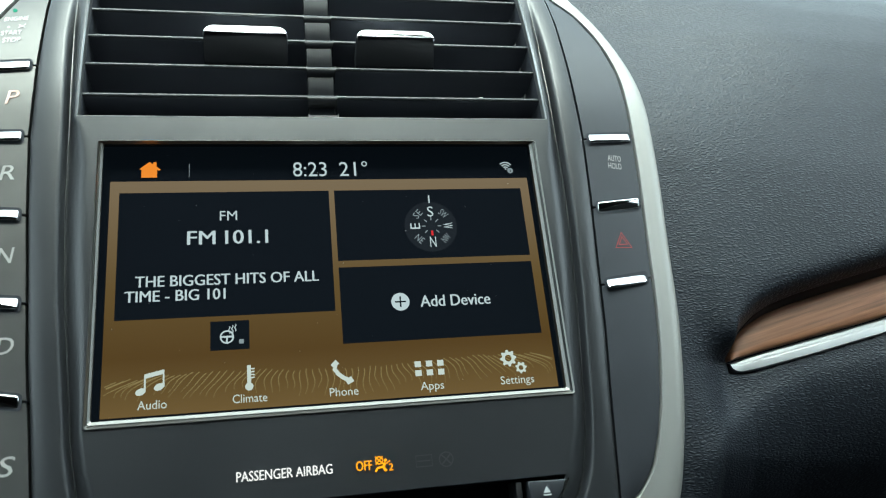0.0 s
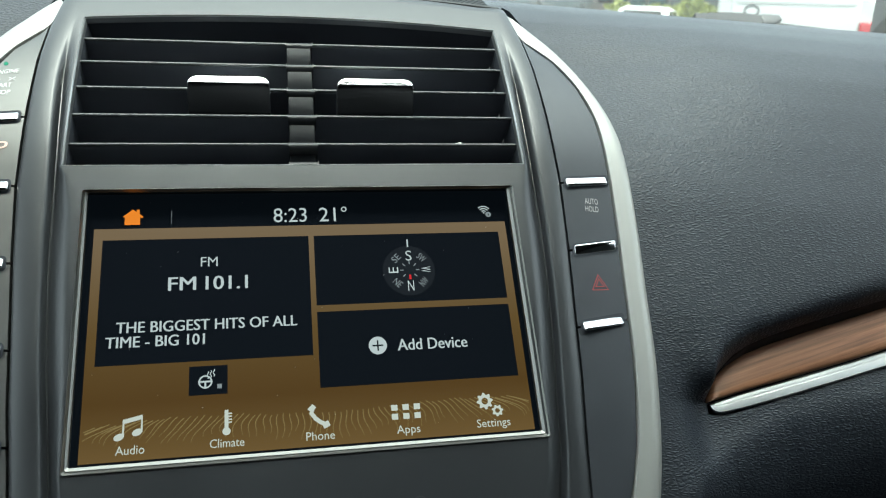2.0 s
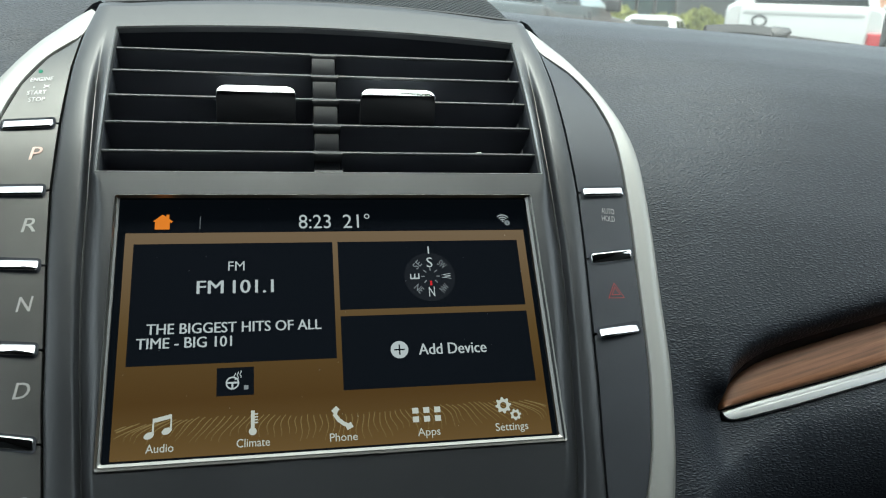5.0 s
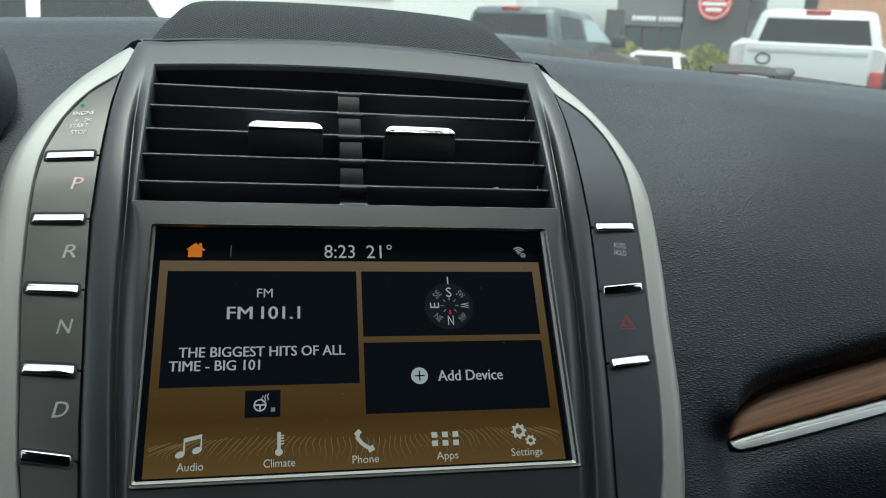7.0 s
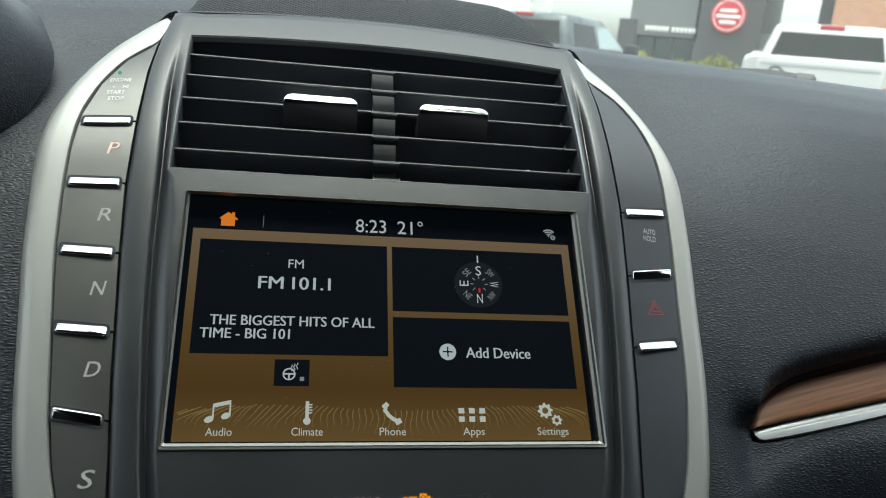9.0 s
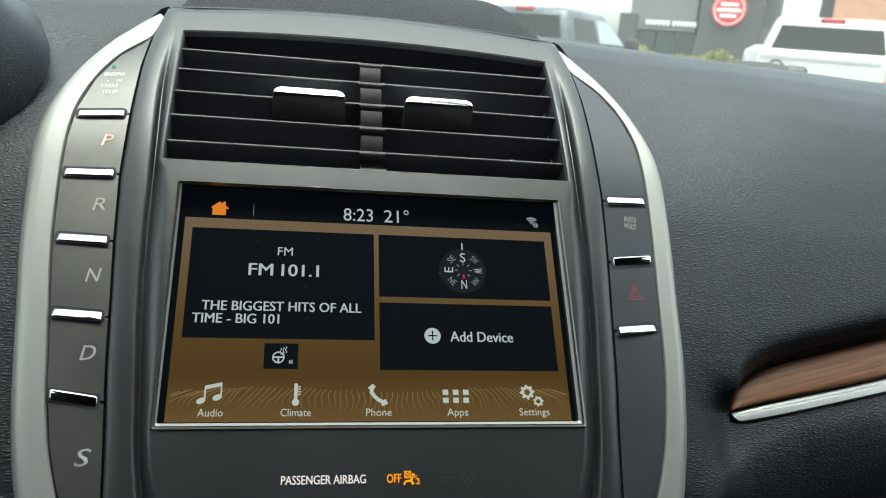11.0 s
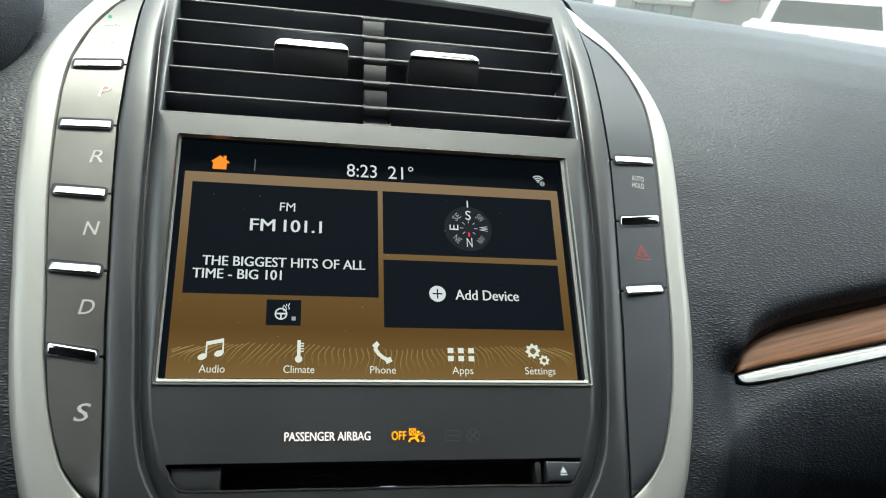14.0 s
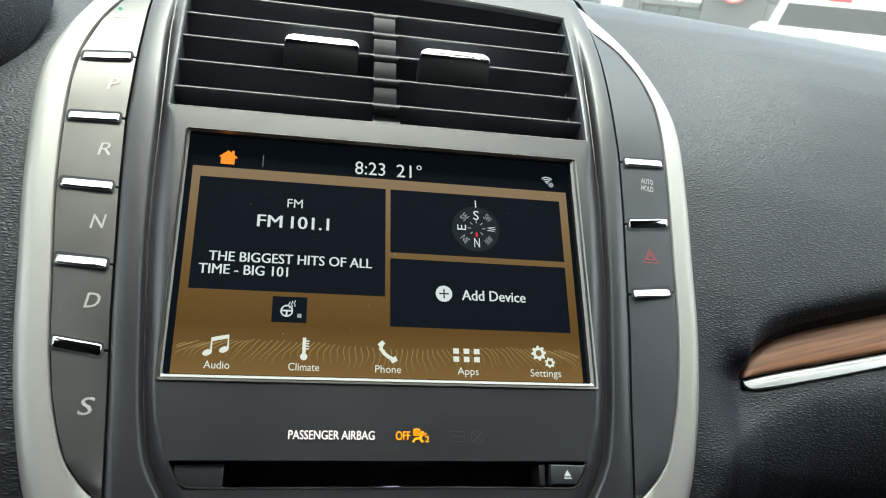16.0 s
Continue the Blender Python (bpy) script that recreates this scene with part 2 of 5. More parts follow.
def display_background():
    """Bronze wallpaper with dunes: paler at the top, deepest above the dunes."""
    m = glow("display_bronze_wallpaper", (0.2, 0.1, 0.02), 0.149)
    v = coords(m)
    sep = node(m, "ShaderNodeSeparateXYZ")
    link(m, v, sep.inputs[0])
    mr = node(m, "ShaderNodeMapRange")
    mr.inputs["From Min"].default_value, mr.inputs["From Max"].default_value = -0.0525, 0.0525
    link(m, sep.outputs["Z"], mr.inputs["Value"])
    r = node(m, "ShaderNodeValToRGB")
    e = r.color_ramp.elements
    e[0].position, e[0].color = 0.0, (0.180, 0.103, 0.037, 1)
    e[1].position, e[1].color = 1.0, (0.242, 0.165, 0.107, 1)
    for p, c in ((0.10, (0.139, 0.078, 0.026, 1)), (0.20, (0.108, 0.055, 0.015, 1)), (0.45, (0.144, 0.082, 0.028, 1)), (0.80, (0.221, 0.144, 0.083, 1))):
        q = e.new(p)
        q.color = c
    link(m, mr.outputs[0], r.inputs[0])
    link(m, r.outputs[0], m.node_tree.nodes["Principled BSDF"].inputs["Emission Color"])
    return m


M_WALLPAPER = display_background()
M_DUNE = glow("display_dune_line", (0.29, 0.20, 0.085), 0.146)


def wood_material():
    m = material("walnut_wood", (0.3, 0.14, 0.07), 0.52, 0.0, 0.3)
    v = coords(m, (1 / 6.0, 1 / 50.0, 1 / 210.0))
    mp = m.node_tree.nodes["Mapping"]
    mp.vector_type = "TEXTURE"
    mp.inputs["Rotation"].default_value = (0, radians(-13), 0)
    n = noise_tex(m, v, 2.2, 8, 0.62)
    vary(m, n, 0.32, 0.68, (0.098, 0.044, 0.024), (0.250, 0.117, 0.064))
    fine = noise_tex(m, coords(m, (30, 200, 900)), 2.0, 3)
    bump(m, fine, 0.15, 0.0001)
    return m


M_WOOD = wood_material()


def grille_material():
    m = material("perforated_speaker_cloth", (0.03, 0.03, 0.03), 0.8, 0.0, 0.12)
    v = coords(m)
    sep = node(m, "ShaderNodeSeparateXYZ")
    link(m, v, sep.inputs[0])

    def wave(out, k):
        a = node(m, "ShaderNodeMath")
        a.operation = "MULTIPLY"
        a.inputs[1].default_value = k
        link(m, out, a.inputs[0])
        b = node(m, "ShaderNodeMath")
        b.operation = "SINE"
        link(m, a.outputs[0], b.inputs[0])
        return b.outputs[0]

    p = node(m, "ShaderNodeMath")
    p.operation = "MULTIPLY"
    link(m, wave(sep.outputs["X"], 2 * math.pi / 0.0030), p.inputs[0])
    link(m, wave(sep.outputs["Z"], 2 * math.pi / 0.0030), p.inputs[1])
    vary(m, p.outputs[0], 0.0, 0.45, (0.040, 0.043, 0.047), (0.002, 0.0025, 0.003))
    bump(m, p.outputs[0], 0.5, 0.0006)
    return m


M_GRILLE = grille_material()

# ------------------------------------------------------------------ centre panel: outlines in decimetres
def depth(z):
    return 0.0 if z < 0.7 else 0.13 * ((z - 0.7) / 0.9) ** 2


half_open = lerp_table([(-1.6, 0.40), (-1.2, 0.55), (-1.05, 0.72), (-0.965, 0.765), (-0.86, 0.825), (-0.7, 0.88), (-0.56, 0.90), (0.565, 0.90), (0.676, 0.988), (1.51, 0.978), (1.71, 0.93)])
ridge = lerp_table([(-1.6, 0.45), (-1.2, 0.62), (-1.1, 0.75), (-1.02, 0.83), (-0.93, 0.885), (-0.84, 0.925), (-0.65, 0.96), (-0.39, 0.985), (-0.13, 1.01), (0.1, 1.025), (0.36, 1.035), (1.1, 1.035), (1.34, 1.022), (1.5, 1.01), (1.71, 0.985)])
gap = lerp_table([(-1.6, 0.97), (-1.0, 1.035), (-0.6, 1.07), (-0.3, 1.10), (0.0, 1.12), (0.28, 1.14), (0.6, 1.155), (0.95, 1.15), (1.25, 1.14), (1.47, 1.118), (1.71, 1.08)])
TRIM_IN = [(1.096, 1.668), (1.106, 1.61), (1.118, 1.55), (1.138, 1.487), (1.17, 1.45), (1.27, 1.33), (1.355, 1.16), (1.41, 0.97), (1.425, 0.8), (1.425, 0.6), (1.412, 0.33), (1.382, 0.0), (1.345, -0.35), (1.30, -0.6), (1.26, -0.74), (1.215, -0.855), (1.15, -0.94), (1.08, -1.0), (1.0, -1.05), (0.9, -1.10)]
TRIM_OUT = [(1.112, 1.715), (1.15, 1.685), (1.205, 1.62), (1.26, 1.545), (1.31, 1.47), (1.44, 1.22), (1.51, 1.04), (1.545, 0.88), (1.55, 0.72), (1.53, 0.35), (1.50, 0.03), (1.47, -0.28), (1.43, -0.55), (1.40, -0.70), (1.365, -0.84), (1.33, -0.96), (1.29, -1.06), (1.24, -1.16), (1.17, -1.28)]
trim_in_even = lerp_table(sorted((z, x) for x, z in TRIM_IN))


def shoulder(z):
    return math.exp(-(((z - 1.20) / 0.42) ** 2))


def trim_in(z, sgn=-1):
    """Inner edge of the silver trim; slimmer at the passenger's shoulder."""
    return trim_in_even(z) + (0.012 * shoulder(z) if sgn > 0 else 0.0)



def spline(pts, n):
    """n points along a smooth curve through the given ones."""
    p = np.array(pts, float)
    t = np.r_[0, np.cumsum(np.hypot(*np.diff(p, axis=0).T))]
    out = []
    for s in np.linspace(0, t[-1], n):
        i = min(max(int(np.searchsorted(t, s)) - 1, 0), len(p) - 2)
        u = (s - t[i]) / (t[i + 1] - t[i])
        a, b = p[max(i - 1, 0)], p[min(i + 2, len(p) - 1)]
        m0 = (p[i + 1] - a) / (t[i + 1] - t[max(i - 1, 0)]) * (t[i + 1] - t[i])
        m1 = (b - p[i]) / (t[min(i + 2, len(p) - 1)] - t[i]) * (t[i + 1] - t[i])
        h = (2 * u**3 - 3 * u**2 + 1, u**3 - 2 * u**2 + u, -2 * u**3 + 3 * u**2, u**3 - u**2)
        out.append(tuple(h[0] * p[i] + h[1] * m0 + h[2] * p[i + 1] + h[3] * m1))
    return out


FACE = -0.02
stack = thing("center_stack", "dark grey satin plastic centre console panel of a car dashboard", "console", PROUD)


def build_face():
    bm = bmesh.new()
    ROWS = [(-1.6, 0), (-1.45, 0), (-1.3, 0), (-1.2, 0), (-1.1, 0), (-1.02, 0), (-0.965, 0)]
    SLOT = [(-0.965, 0), (-0.93, 0), (-0.895, 0), (-0.86, 0)]
    LOW = [(-0.86, 0), (-0.8, 0), (-0.7, 0), (-0.62, 0), (-0.56, 0)]
    SCR = [(z, 0) for z in np.linspace(-0.56, 0.565, 14)]
    MID = [(0.565, 0), (0.6, 0), (0.64, 0), (0.676, 0)]
    VENT = [(z, 0) for z in np.linspace(0.676, 1.51, 12)]
    TOP = [(1.51, 0.057), (1.55, 0.064), (1.60, 0.072), (1.66, 0.080), (1.698, 0.085), (1.71, 0.086)]
    us = np.linspace(-1, 1, 41)

    def middle(rows):
        sheet(bm, [[(u * half_open(z), FACE + depth(z + arch * (1 - u * u)) + (0.03 if z > 1.705 else 0.0), z + arch * (1 - u * u)) for u in us] for z, arch in rows])

    def rails(rows):
        for sgn in (-1, 1):
            out = []
            for z, _ in rows:
                a, g, d = half_open(z), gap(z), depth(z)
                r = max(a + 0.012, ridge(z) - (0.018 * smooth01((1.4 - z) / 1.0) if sgn < 0 else 0.0))
                if z > 1.705:
                    d += 0.03
                f = max(a + 0.002, r - 0.085 + 0.040 * smooth01((z - 0.45) / 0.24))
                w = 1 - smooth01((z - 1.0) / 0.45)
                cols = [(a, FACE + d), ((a + f) / 2, FACE + d), (f, FACE + d)]
                cols += [(f + (r - f) * k, FACE + y * w + d) for k, y in ((0.15, 0.002), (0.35, 0.009), (0.6, 0.022), (0.85, 0.040), (1.0, 0.051))]
                cols += [(r + 0.004, FACE + 0.050 * w + d), (r + 0.010, FACE + 0.024 * w + d), (r + 0.016, FACE + 0.012 * w + d), (r + 0.022, FACE + 0.006 * w + d), (r + 0.030, FACE + 0.005 * w + d)]
                cols += [(r + 0.030 + (g - r - 0.030) * k, FACE + 0.005 * w + 0.018 * k * k + d) for k in (0.3, 0.55, 0.8, 0.94)]
                cols += [(g, FACE + 0.030 + d), (g + 0.002, FACE + 0.16 + d)]
                out.append([(sgn * x, y, z) for x, y in cols])
            sheet(bm, out)

    for rows in (ROWS, LOW, MID, TOP):
        middle(rows)
    for rows in (ROWS, SLOT, LOW, SCR, MID, VENT, TOP):
        rails(rows)
    # rear edge along the top
    sheet(bm, [[(u * 1.08, FACE + depth(1.71 + 0.086 * (1 - u * u)) + k, 1.71 + 0.086 * (1 - u * u)) for u in us] for k in (0.03, 0.2)])
    return part("face_plate", bm, M_PANEL, stack, "satin dark grey face plate with openings", angle=60)


build_face()


def wall(bm, loop, y0, y1, inset=0.0, side=0.3):
    """A wall from a closed loop in x, z (dm) at depth y0 back to y1, drawn in by inset,
    by a share of it at the sides."""
    n = len(loop)
    cx, cz = sum(p[0] for p in loop) / n, sum(p[1] for p in loop) / n
    back = [(x - side * inset * (1 if x > cx else -1), z - inset * (1 if z > cz else -1)) for x, z in loop]
    yf = [y0(x, z) if callable(y0) else y0 for x, z in loop]
    yb = [y1(x, z) if callable(y1) else y1 for x, z in loop]
    sheet(bm, [[(x, yf[i % n], z) for i, (x, z) in enumerate(loop + loop[:1])], [(x, yb[i % n], z) for i, (x, z) in enumerate(back + back[:1])]])


# ------------------------------------------------------------------ air vent
vent = thing("air_vent", "black twin air vent with horizontal louvres and chrome-capped tabs", "air vent", PROUD)
us = np.linspace(-1, 1, 41)
vent_loop = [(u * 0.988, 0.676) for u in us] + [(0.988 - 0.010 * k / 10, 0.676 + 0.834 * k / 10) for k in range(1, 10)]
vent_loop += [(u * 0.978, 1.51 + 0.057 * (1 - u * u)) for u in us[::-1]] + [(-0.988 + 0.010 * (10 - k) / 10, 1.51 - 0.834 * k / 10) for k in range(1, 10)]
bm = bmesh.new()
wall(bm, vent_loop, lambda x, z: FACE + depth(z) - 0.001, lambda x, z: FACE + depth(z) + 0.007, 0.007, 0.75)
part("edge_bevel", bm, M_EDGE, vent, "narrow bevel with the edge highlight in its lighter colour", angle=20)
bm = bmesh.new()
edge_loop = [(x - 0.00525 * (1 if x > 0 else -1), z - 0.007 * (1 if z > 1.1 else -1)) for x, z in vent_loop]
wall(bm, edge_loop, lambda x, z: FACE + depth(z) + 0.007, lambda x, z: FACE + depth(z) + 0.035, 0.011)
part("surround", bm, M_SURROUND, vent, "bevelled satin grey surround", angle=20)
bm = bmesh.new()
inner = [(x - 0.00855 * (1 if x > 0 else -1), z - 0.018 * (1 if z > 1.1 else -1)) for x, z in vent_loop]
wall(bm, inner, lambda x, z: FACE + depth(z) + 0.033, 0.75)
flat(bm, [(-0.11, 0.06), (0.11, 0.06), (0.11, 0.16), (-0.11, 0.16)], 0.074)
part("duct", bm, M_VOID, vent, "unlit black duct")

SLATS = [0.795, 0.945, 1.095, 1.245, 1.39]
for zc in SLATS:
    # a blade: thin bright lip in front, matt body sloping down behind it
    d = depth(zc) - 0.018
    prof = [(0.040, 0.002), (0.042, 0.012), (0.07, 0.014), (0.40, -0.05), (0.40, -0.075), (0.07, -0.008), (0.042, -0.006)]
    bm = bmesh.new()
    sheet(bm, [[(x, d + y, zc + z) for y, z in prof + prof[:1]] for x in np.linspace(-0.981, 0.981, 9)])
    blade = part("louvre", bm, M_BLADE, vent, "matt black louvre blade", angle=50)
    bm = bmesh.new()
    lip = [(0.045, -0.004), (0.034, -0.003), (0.031, 0.003), (0.033, 0.010), (0.040, 0.014), (0.048, 0.014)]
    sheet(bm, [[(x, d + y, zc + z) for y, z in lip] for x in np.linspace(-0.981, 0.981, 9)])
    part("lip", bm, M_LIP, blade, "thin satin lip", angle=60)
for zc in SLATS + [0.70]:
    # each blade runs through a sleeve on the centre spine
    d = depth(zc) - 0.018
    bm = bmesh.new()
    prof = [(0.10, 0.016), (0.046, 0.016), (0.036, 0.013), (0.028, 0.006), (0.027, -0.004), (0.032, -0.014), (0.044, -0.026), (0.09, -0.036)]
    sheet(bm, [[(x, d + y, zc + z - 0.003) for y, z in prof] for x in (-0.072, -0.064, 0.0, 0.044, 0.052)])
    part("divider_sleeve", bm, M_SLAT, vent, "black sleeve on the centre spine", angle=60)
    for x in (-0.0073, 0.0053):
        bm = bmesh.new()
        box(bm, x - 0.00012, x + 0.00012, (d + 0.025) * 0.1, (d + 0.06) * 0.1, (zc - 0.008) * 0.1, (zc + 0.012) * 0.1)
        part("sleeve_edge", bm, M_LIP, vent, "thin pale edge of the sleeve")
    if zc < 1.3:
        bm = bmesh.new()
        prof = [(0.088, 0.010), (0.070, 0.045), (0.060, 0.085), (0.058, 0.122), (0.080, 0.126)]
        sheet(bm, [[(x, d + y + (0.02 if abs(x + 0.012) > 0.055 else 0.0), zc + z) for y, z in prof] for x in (-0.070, -0.066, -0.04, 0.02, 0.042, 0.046)])
        part("divider_post", bm, M_DIVIDER, vent, "satin grey divider between the louvres", angle=50)
# blade pivots that catch the light at the passenger end
for zc in SLATS[:4]:
    d = depth(zc) * 0.1
    bm = bmesh.new()
    prism(bm, [(0.0925, (zc + 0.030) * 0.1), (0.0938, (zc + 0.030) * 0.1), (0.0938, (zc + 0.068) * 0.1)], d + 0.0062, d + 0.009, 0.0001)
    part("blade_pivot", bm, M_DIVIDER, vent, "small grey blade pivot")
for x0, x1 in ((-0.505, -0.150), (0.150, 0.505)):
    a, b = x0 * 0.1, x1 * 0.1
    bm = bmesh.new()
    out = [(a, 0.0976), (a, 0.1060), (a + 0.0006, 0.1082), (a + 0.0020, 0.1096), (a + 0.0040, 0.1101), (b - 0.0040, 0.1101), (b - 0.0020, 0.1096), (b - 0.0006, 0.1082), (b, 0.1060), (b, 0.0976)]
    prism(bm, out, -0.0036, 0.010, 0.0004, 2)
    # the face falls back towards its lower edge
    for v in bm.verts:
        if v.co.y < 0.0:
            v.co.y += 0.8 * max(0.0, 0.1075 - v.co.z)
    tab = part("tab", bm, M_TAB, vent, "matt black sliding tab")
    bm = bmesh.new()
    # the cap follows the tab's rounded shoulders
    top = [(a + 0.0000, 0.1074), (a + 0.0004, 0.1090), (a + 0.0018, 0.1106), (a + 0.0040, 0.1114), (b - 0.0040, 0.1114), (b - 0.0018, 0.1106), (b - 0.0004, 0.1090), (b - 0.0000, 0.1074)]
    low = [(b - 0.0006, 0.1074), (b - 0.0013, 0.1088), (b - 0.0028, 0.1101), (a + 0.0028, 0.1101), (a + 0.0013, 0.1088), (a + 0.0006, 0.1074)]
    prism(bm, top + low, -0.0041, 0.006, 0.0005, 2)
    part("tab_cap", bm, M_CHROME, tab, "chrome cap over the tab's edge")
# a pale sliver stands in for a glint just above the lowest blade
bm = bmesh.new()
prism(bm, [(0.0688, 0.0846), (0.0736, 0.0849), (0.0740, 0.0862), (0.0712, 0.0857)], 0.0100, 0.0107, 0.0001)
part("glint_sliver", bm, M_PRINT, vent, "pale sliver standing in for a glint between the louvres")

# ------------------------------------------------------------------ side strips with buttons and chrome bars
def drift(z):
    """The lower panel stands a hair towards the passenger."""
    return 0.012 * smooth01((0.3 - z) / 0.6)


def strip_point(sgn, s, z):
    a, b = gap(z) + 0.010, trim_in(z, sgn) - 0.009
    return (sgn * (a + (b - a) * s) + drift(z) * s, 0.010 + 0.030 * s + depth(z), z)


def button(name, parent, sgn, zlo, zhi, tilt, label, mat=None, top=False):
    """A satin cap between two seams; the seams tilt outwards."""
    bm = bmesh.new()
    rows = []
    n = 36
    for i in range(n + 1):
        w = i / n
        row = []
        for s in np.linspace(0, 1, 9):
            z = zlo + tilt[0] * (s - 0.5) + (zhi + tilt[1] * (s - 0.5) - zlo - tilt[0] * (s - 0.5)) * w
            x, y, z = strip_point(sgn, s, z)
            row.append((x, y, z))
        rows.append(row)
    front = sheet(bm, rows)
    bmesh.ops.remove_doubles(bm, verts=bm.verts, dist=1e-6)
    rim = [e for e in bm.edges if e.is_boundary]
    r = bmesh.ops.extrude_edge_only(bm, edges=rim)
    for v in (g for g in r["geom"] if isinstance(g, bmesh.types.BMVert)):
        v.co.y += 0.006
    return part(name, bm, mat or M_BUTTON, parent, label, angle=12)


def bend(bm, sgn, zc):
    """Leans a bar back with the strip it sits in."""
    a, b = gap(zc) + 0.014, trim_in(zc, sgn) - 0.012
    for v in bm.verts:
        t = (abs(v.co.x) * 10 - a) / (b - a)
        v.co.y += 0.1 * (0.030 * t - 0.010)


def chrome_bar(parent, sgn, zc, tilt, tip):
    bm = bmesh.new()
    a, b = gap(zc) + 0.030, trim_in(zc, sgn) - 0.021
    h = 0.0240
    outl = rounded(a * 0.1, b * 0.1, (zc - h) * 0.1, (zc + h) * 0.1, 0.0012, 4)
    mid = (a + b) / 2 * 0.1
    outl = [(sgn * x, z + (x - mid) / ((b - a) * 0.1) * tilt * 0.1) for x, z in outl]
    d = (depth(zc) + 0.02) * 0.1
    prism(bm, outl, d - 0.0013, d + 0.004, 0.0011, 4)
    # each polished face is tipped a little its own way
    for v in bm.verts:
        v.co.y += tip * (v.co.z - zc * 0.1)
    bend(bm, sgn, zc)
    bar = part("chrome_bar", bm, M_CHROME, parent, "polished chrome bar between buttons", angle=60)
    # a flat black sheet paints the shadow gap round the bar
    bm = bmesh.new()
    o2 = rounded(a * 0.1 - 0.0008, b * 0.1 + 0.0008, (zc - h) * 0.1 - 0.0008, (zc + h) * 0.1 + 0.0008, 0.0017, 4)
    o2 = [(sgn * x, z + (x - mid) / ((b - a) * 0.1) * tilt * 0.1) for x, z in o2]
    flat(bm, o2, d - 0.00025)
    bend(bm, sgn, zc)
    part("bar_shadow_gap", bm, M_VOID, bar, "thin black sheet for the shadow gap round the bar")


def backing(parent, sgn):
    bm = bmesh.new()
    sheet(bm, [[(sgn * (gap(z) + 0.002), 0.06 + depth(z), z), (sgn * (trim_in(z, sgn) + 0.02), 0.07 + depth(z), z)] for z in np.linspace(-1.3, 1.46, 40)])
    part("backing", bm, M_VOID, parent, "black backing in the seams")


gears = thing("gear_selector", "column of warm grey push-button gear selectors with chrome bars", "gear selector", PROUD)
backing(gears, -1)
bars_l = [(0.930, 0.0), (0.605, 0.010), (0.275, 0.022), (-0.072, 0.026), (-0.425, 0.036)]
seams = [1.475] + [z for z, _ in bars_l] + [-1.05]
tl = [0.0] + [t for _, t in bars_l] + [0.0]
caps = []
for i, nm in enumerate(("start_button", "park_button", "reverse_button", "neutral_button", "drive_button", "sport_button")):
    caps.append(button(nm, gears, -1, seams[i + 1] + 0.005, seams[i] - 0.005, (tl[i + 1], tl[i]), "warm grey satin push button"))
for (z, t), tip in zip(bars_l, (0.24, 0.24, 0.26, 0.30, -0.14)):
    chrome_bar(gears, -1, z, t, tip)


def lay_on_strip(ob, sgn, lift=0.00035):
    """Press flat lettering on to the curved caps."""
    m = ob.matrix_basis
    inv = m.inverted()
    for v in ob.data.vertices:
        w = m @ v.co
        z, x = w.z * 10, abs(w.x) * 10
        a, b = gap(z) + 0.014, trim_in(z, sgn) - 0.012
        s = min(1.0, max(0.0, (x - a) / (b - a)))
        w.y = strip_point(sgn, s, z)[1] * 0.1 - lift
        v.co = inv @ w
    return ob


for cap, ch, lw, x, z in zip(caps[1:], "PRNDS", (0.0052, 0.0056, 0.0061, 0.0060, 0.0058), (-1.243, -1.232, -1.212, -1.186, -1.152), (0.75, 0.415, 0.075, -0.268, -0.69)):
    lay_on_strip(lettering("letter", ch, 0.0090 if ch != "S" else 0.0096, x * 0.1, 0, z * 0.1, M_PARK if ch == "P" else M_GEAR, cap, width=lw, shear=0.16, bold=0.00005, label="pale grey gear letter"), -1)
for tx, x, z, w in (("ENGINE", -1.265, 1.175, 0.0098), ("START", -1.275, 1.095, 0.0082), ("STOP", -1.27, 1.055, 0.0072)):
    lay_on_strip(lettering("start_lettering", tx, 0.0034, x * 0.1, 0, z * 0.1, M_PRINT_SOFT, caps[0], width=w, shear=0.05, label="small pale grey lettering"), -1)
bm = bmesh.new()
yb = (0.012 + depth(1.14)) * 0.1 - 0.0006
stroke(bm, [(-0.1250, 0.1150), (-0.1222, 0.1132)], 0.0003, yb)
stroke(bm, [(-0.1250, 0.1132), (-0.1222, 0.1150)], 0.0003, yb)
stroke(bm, ring_pts(-0.1290, 0.1140, 0.0004, 8), 0.0002, yb, True)
lay_on_strip(part("start_symbol", bm, M_PRINT_SOFT, caps[0], "small crossed wiper symbol"), -1)
bm = bmesh.new()
_ls = (1.278 - gap(1.238) - 0.014) / (trim_in(1.238) - 0.026 - gap(1.238))
_ly = strip_point(-1, _ls, 1.238)[1] * 0.1
prism(bm, ring_pts(-0.1278, 0.1238, 0.00095, 14), _ly - 0.0006, _ly + 0.0015, 0.0003)
part("indicator_lamp", bm, M_GREEN, caps[0], "small green indicator lamp")

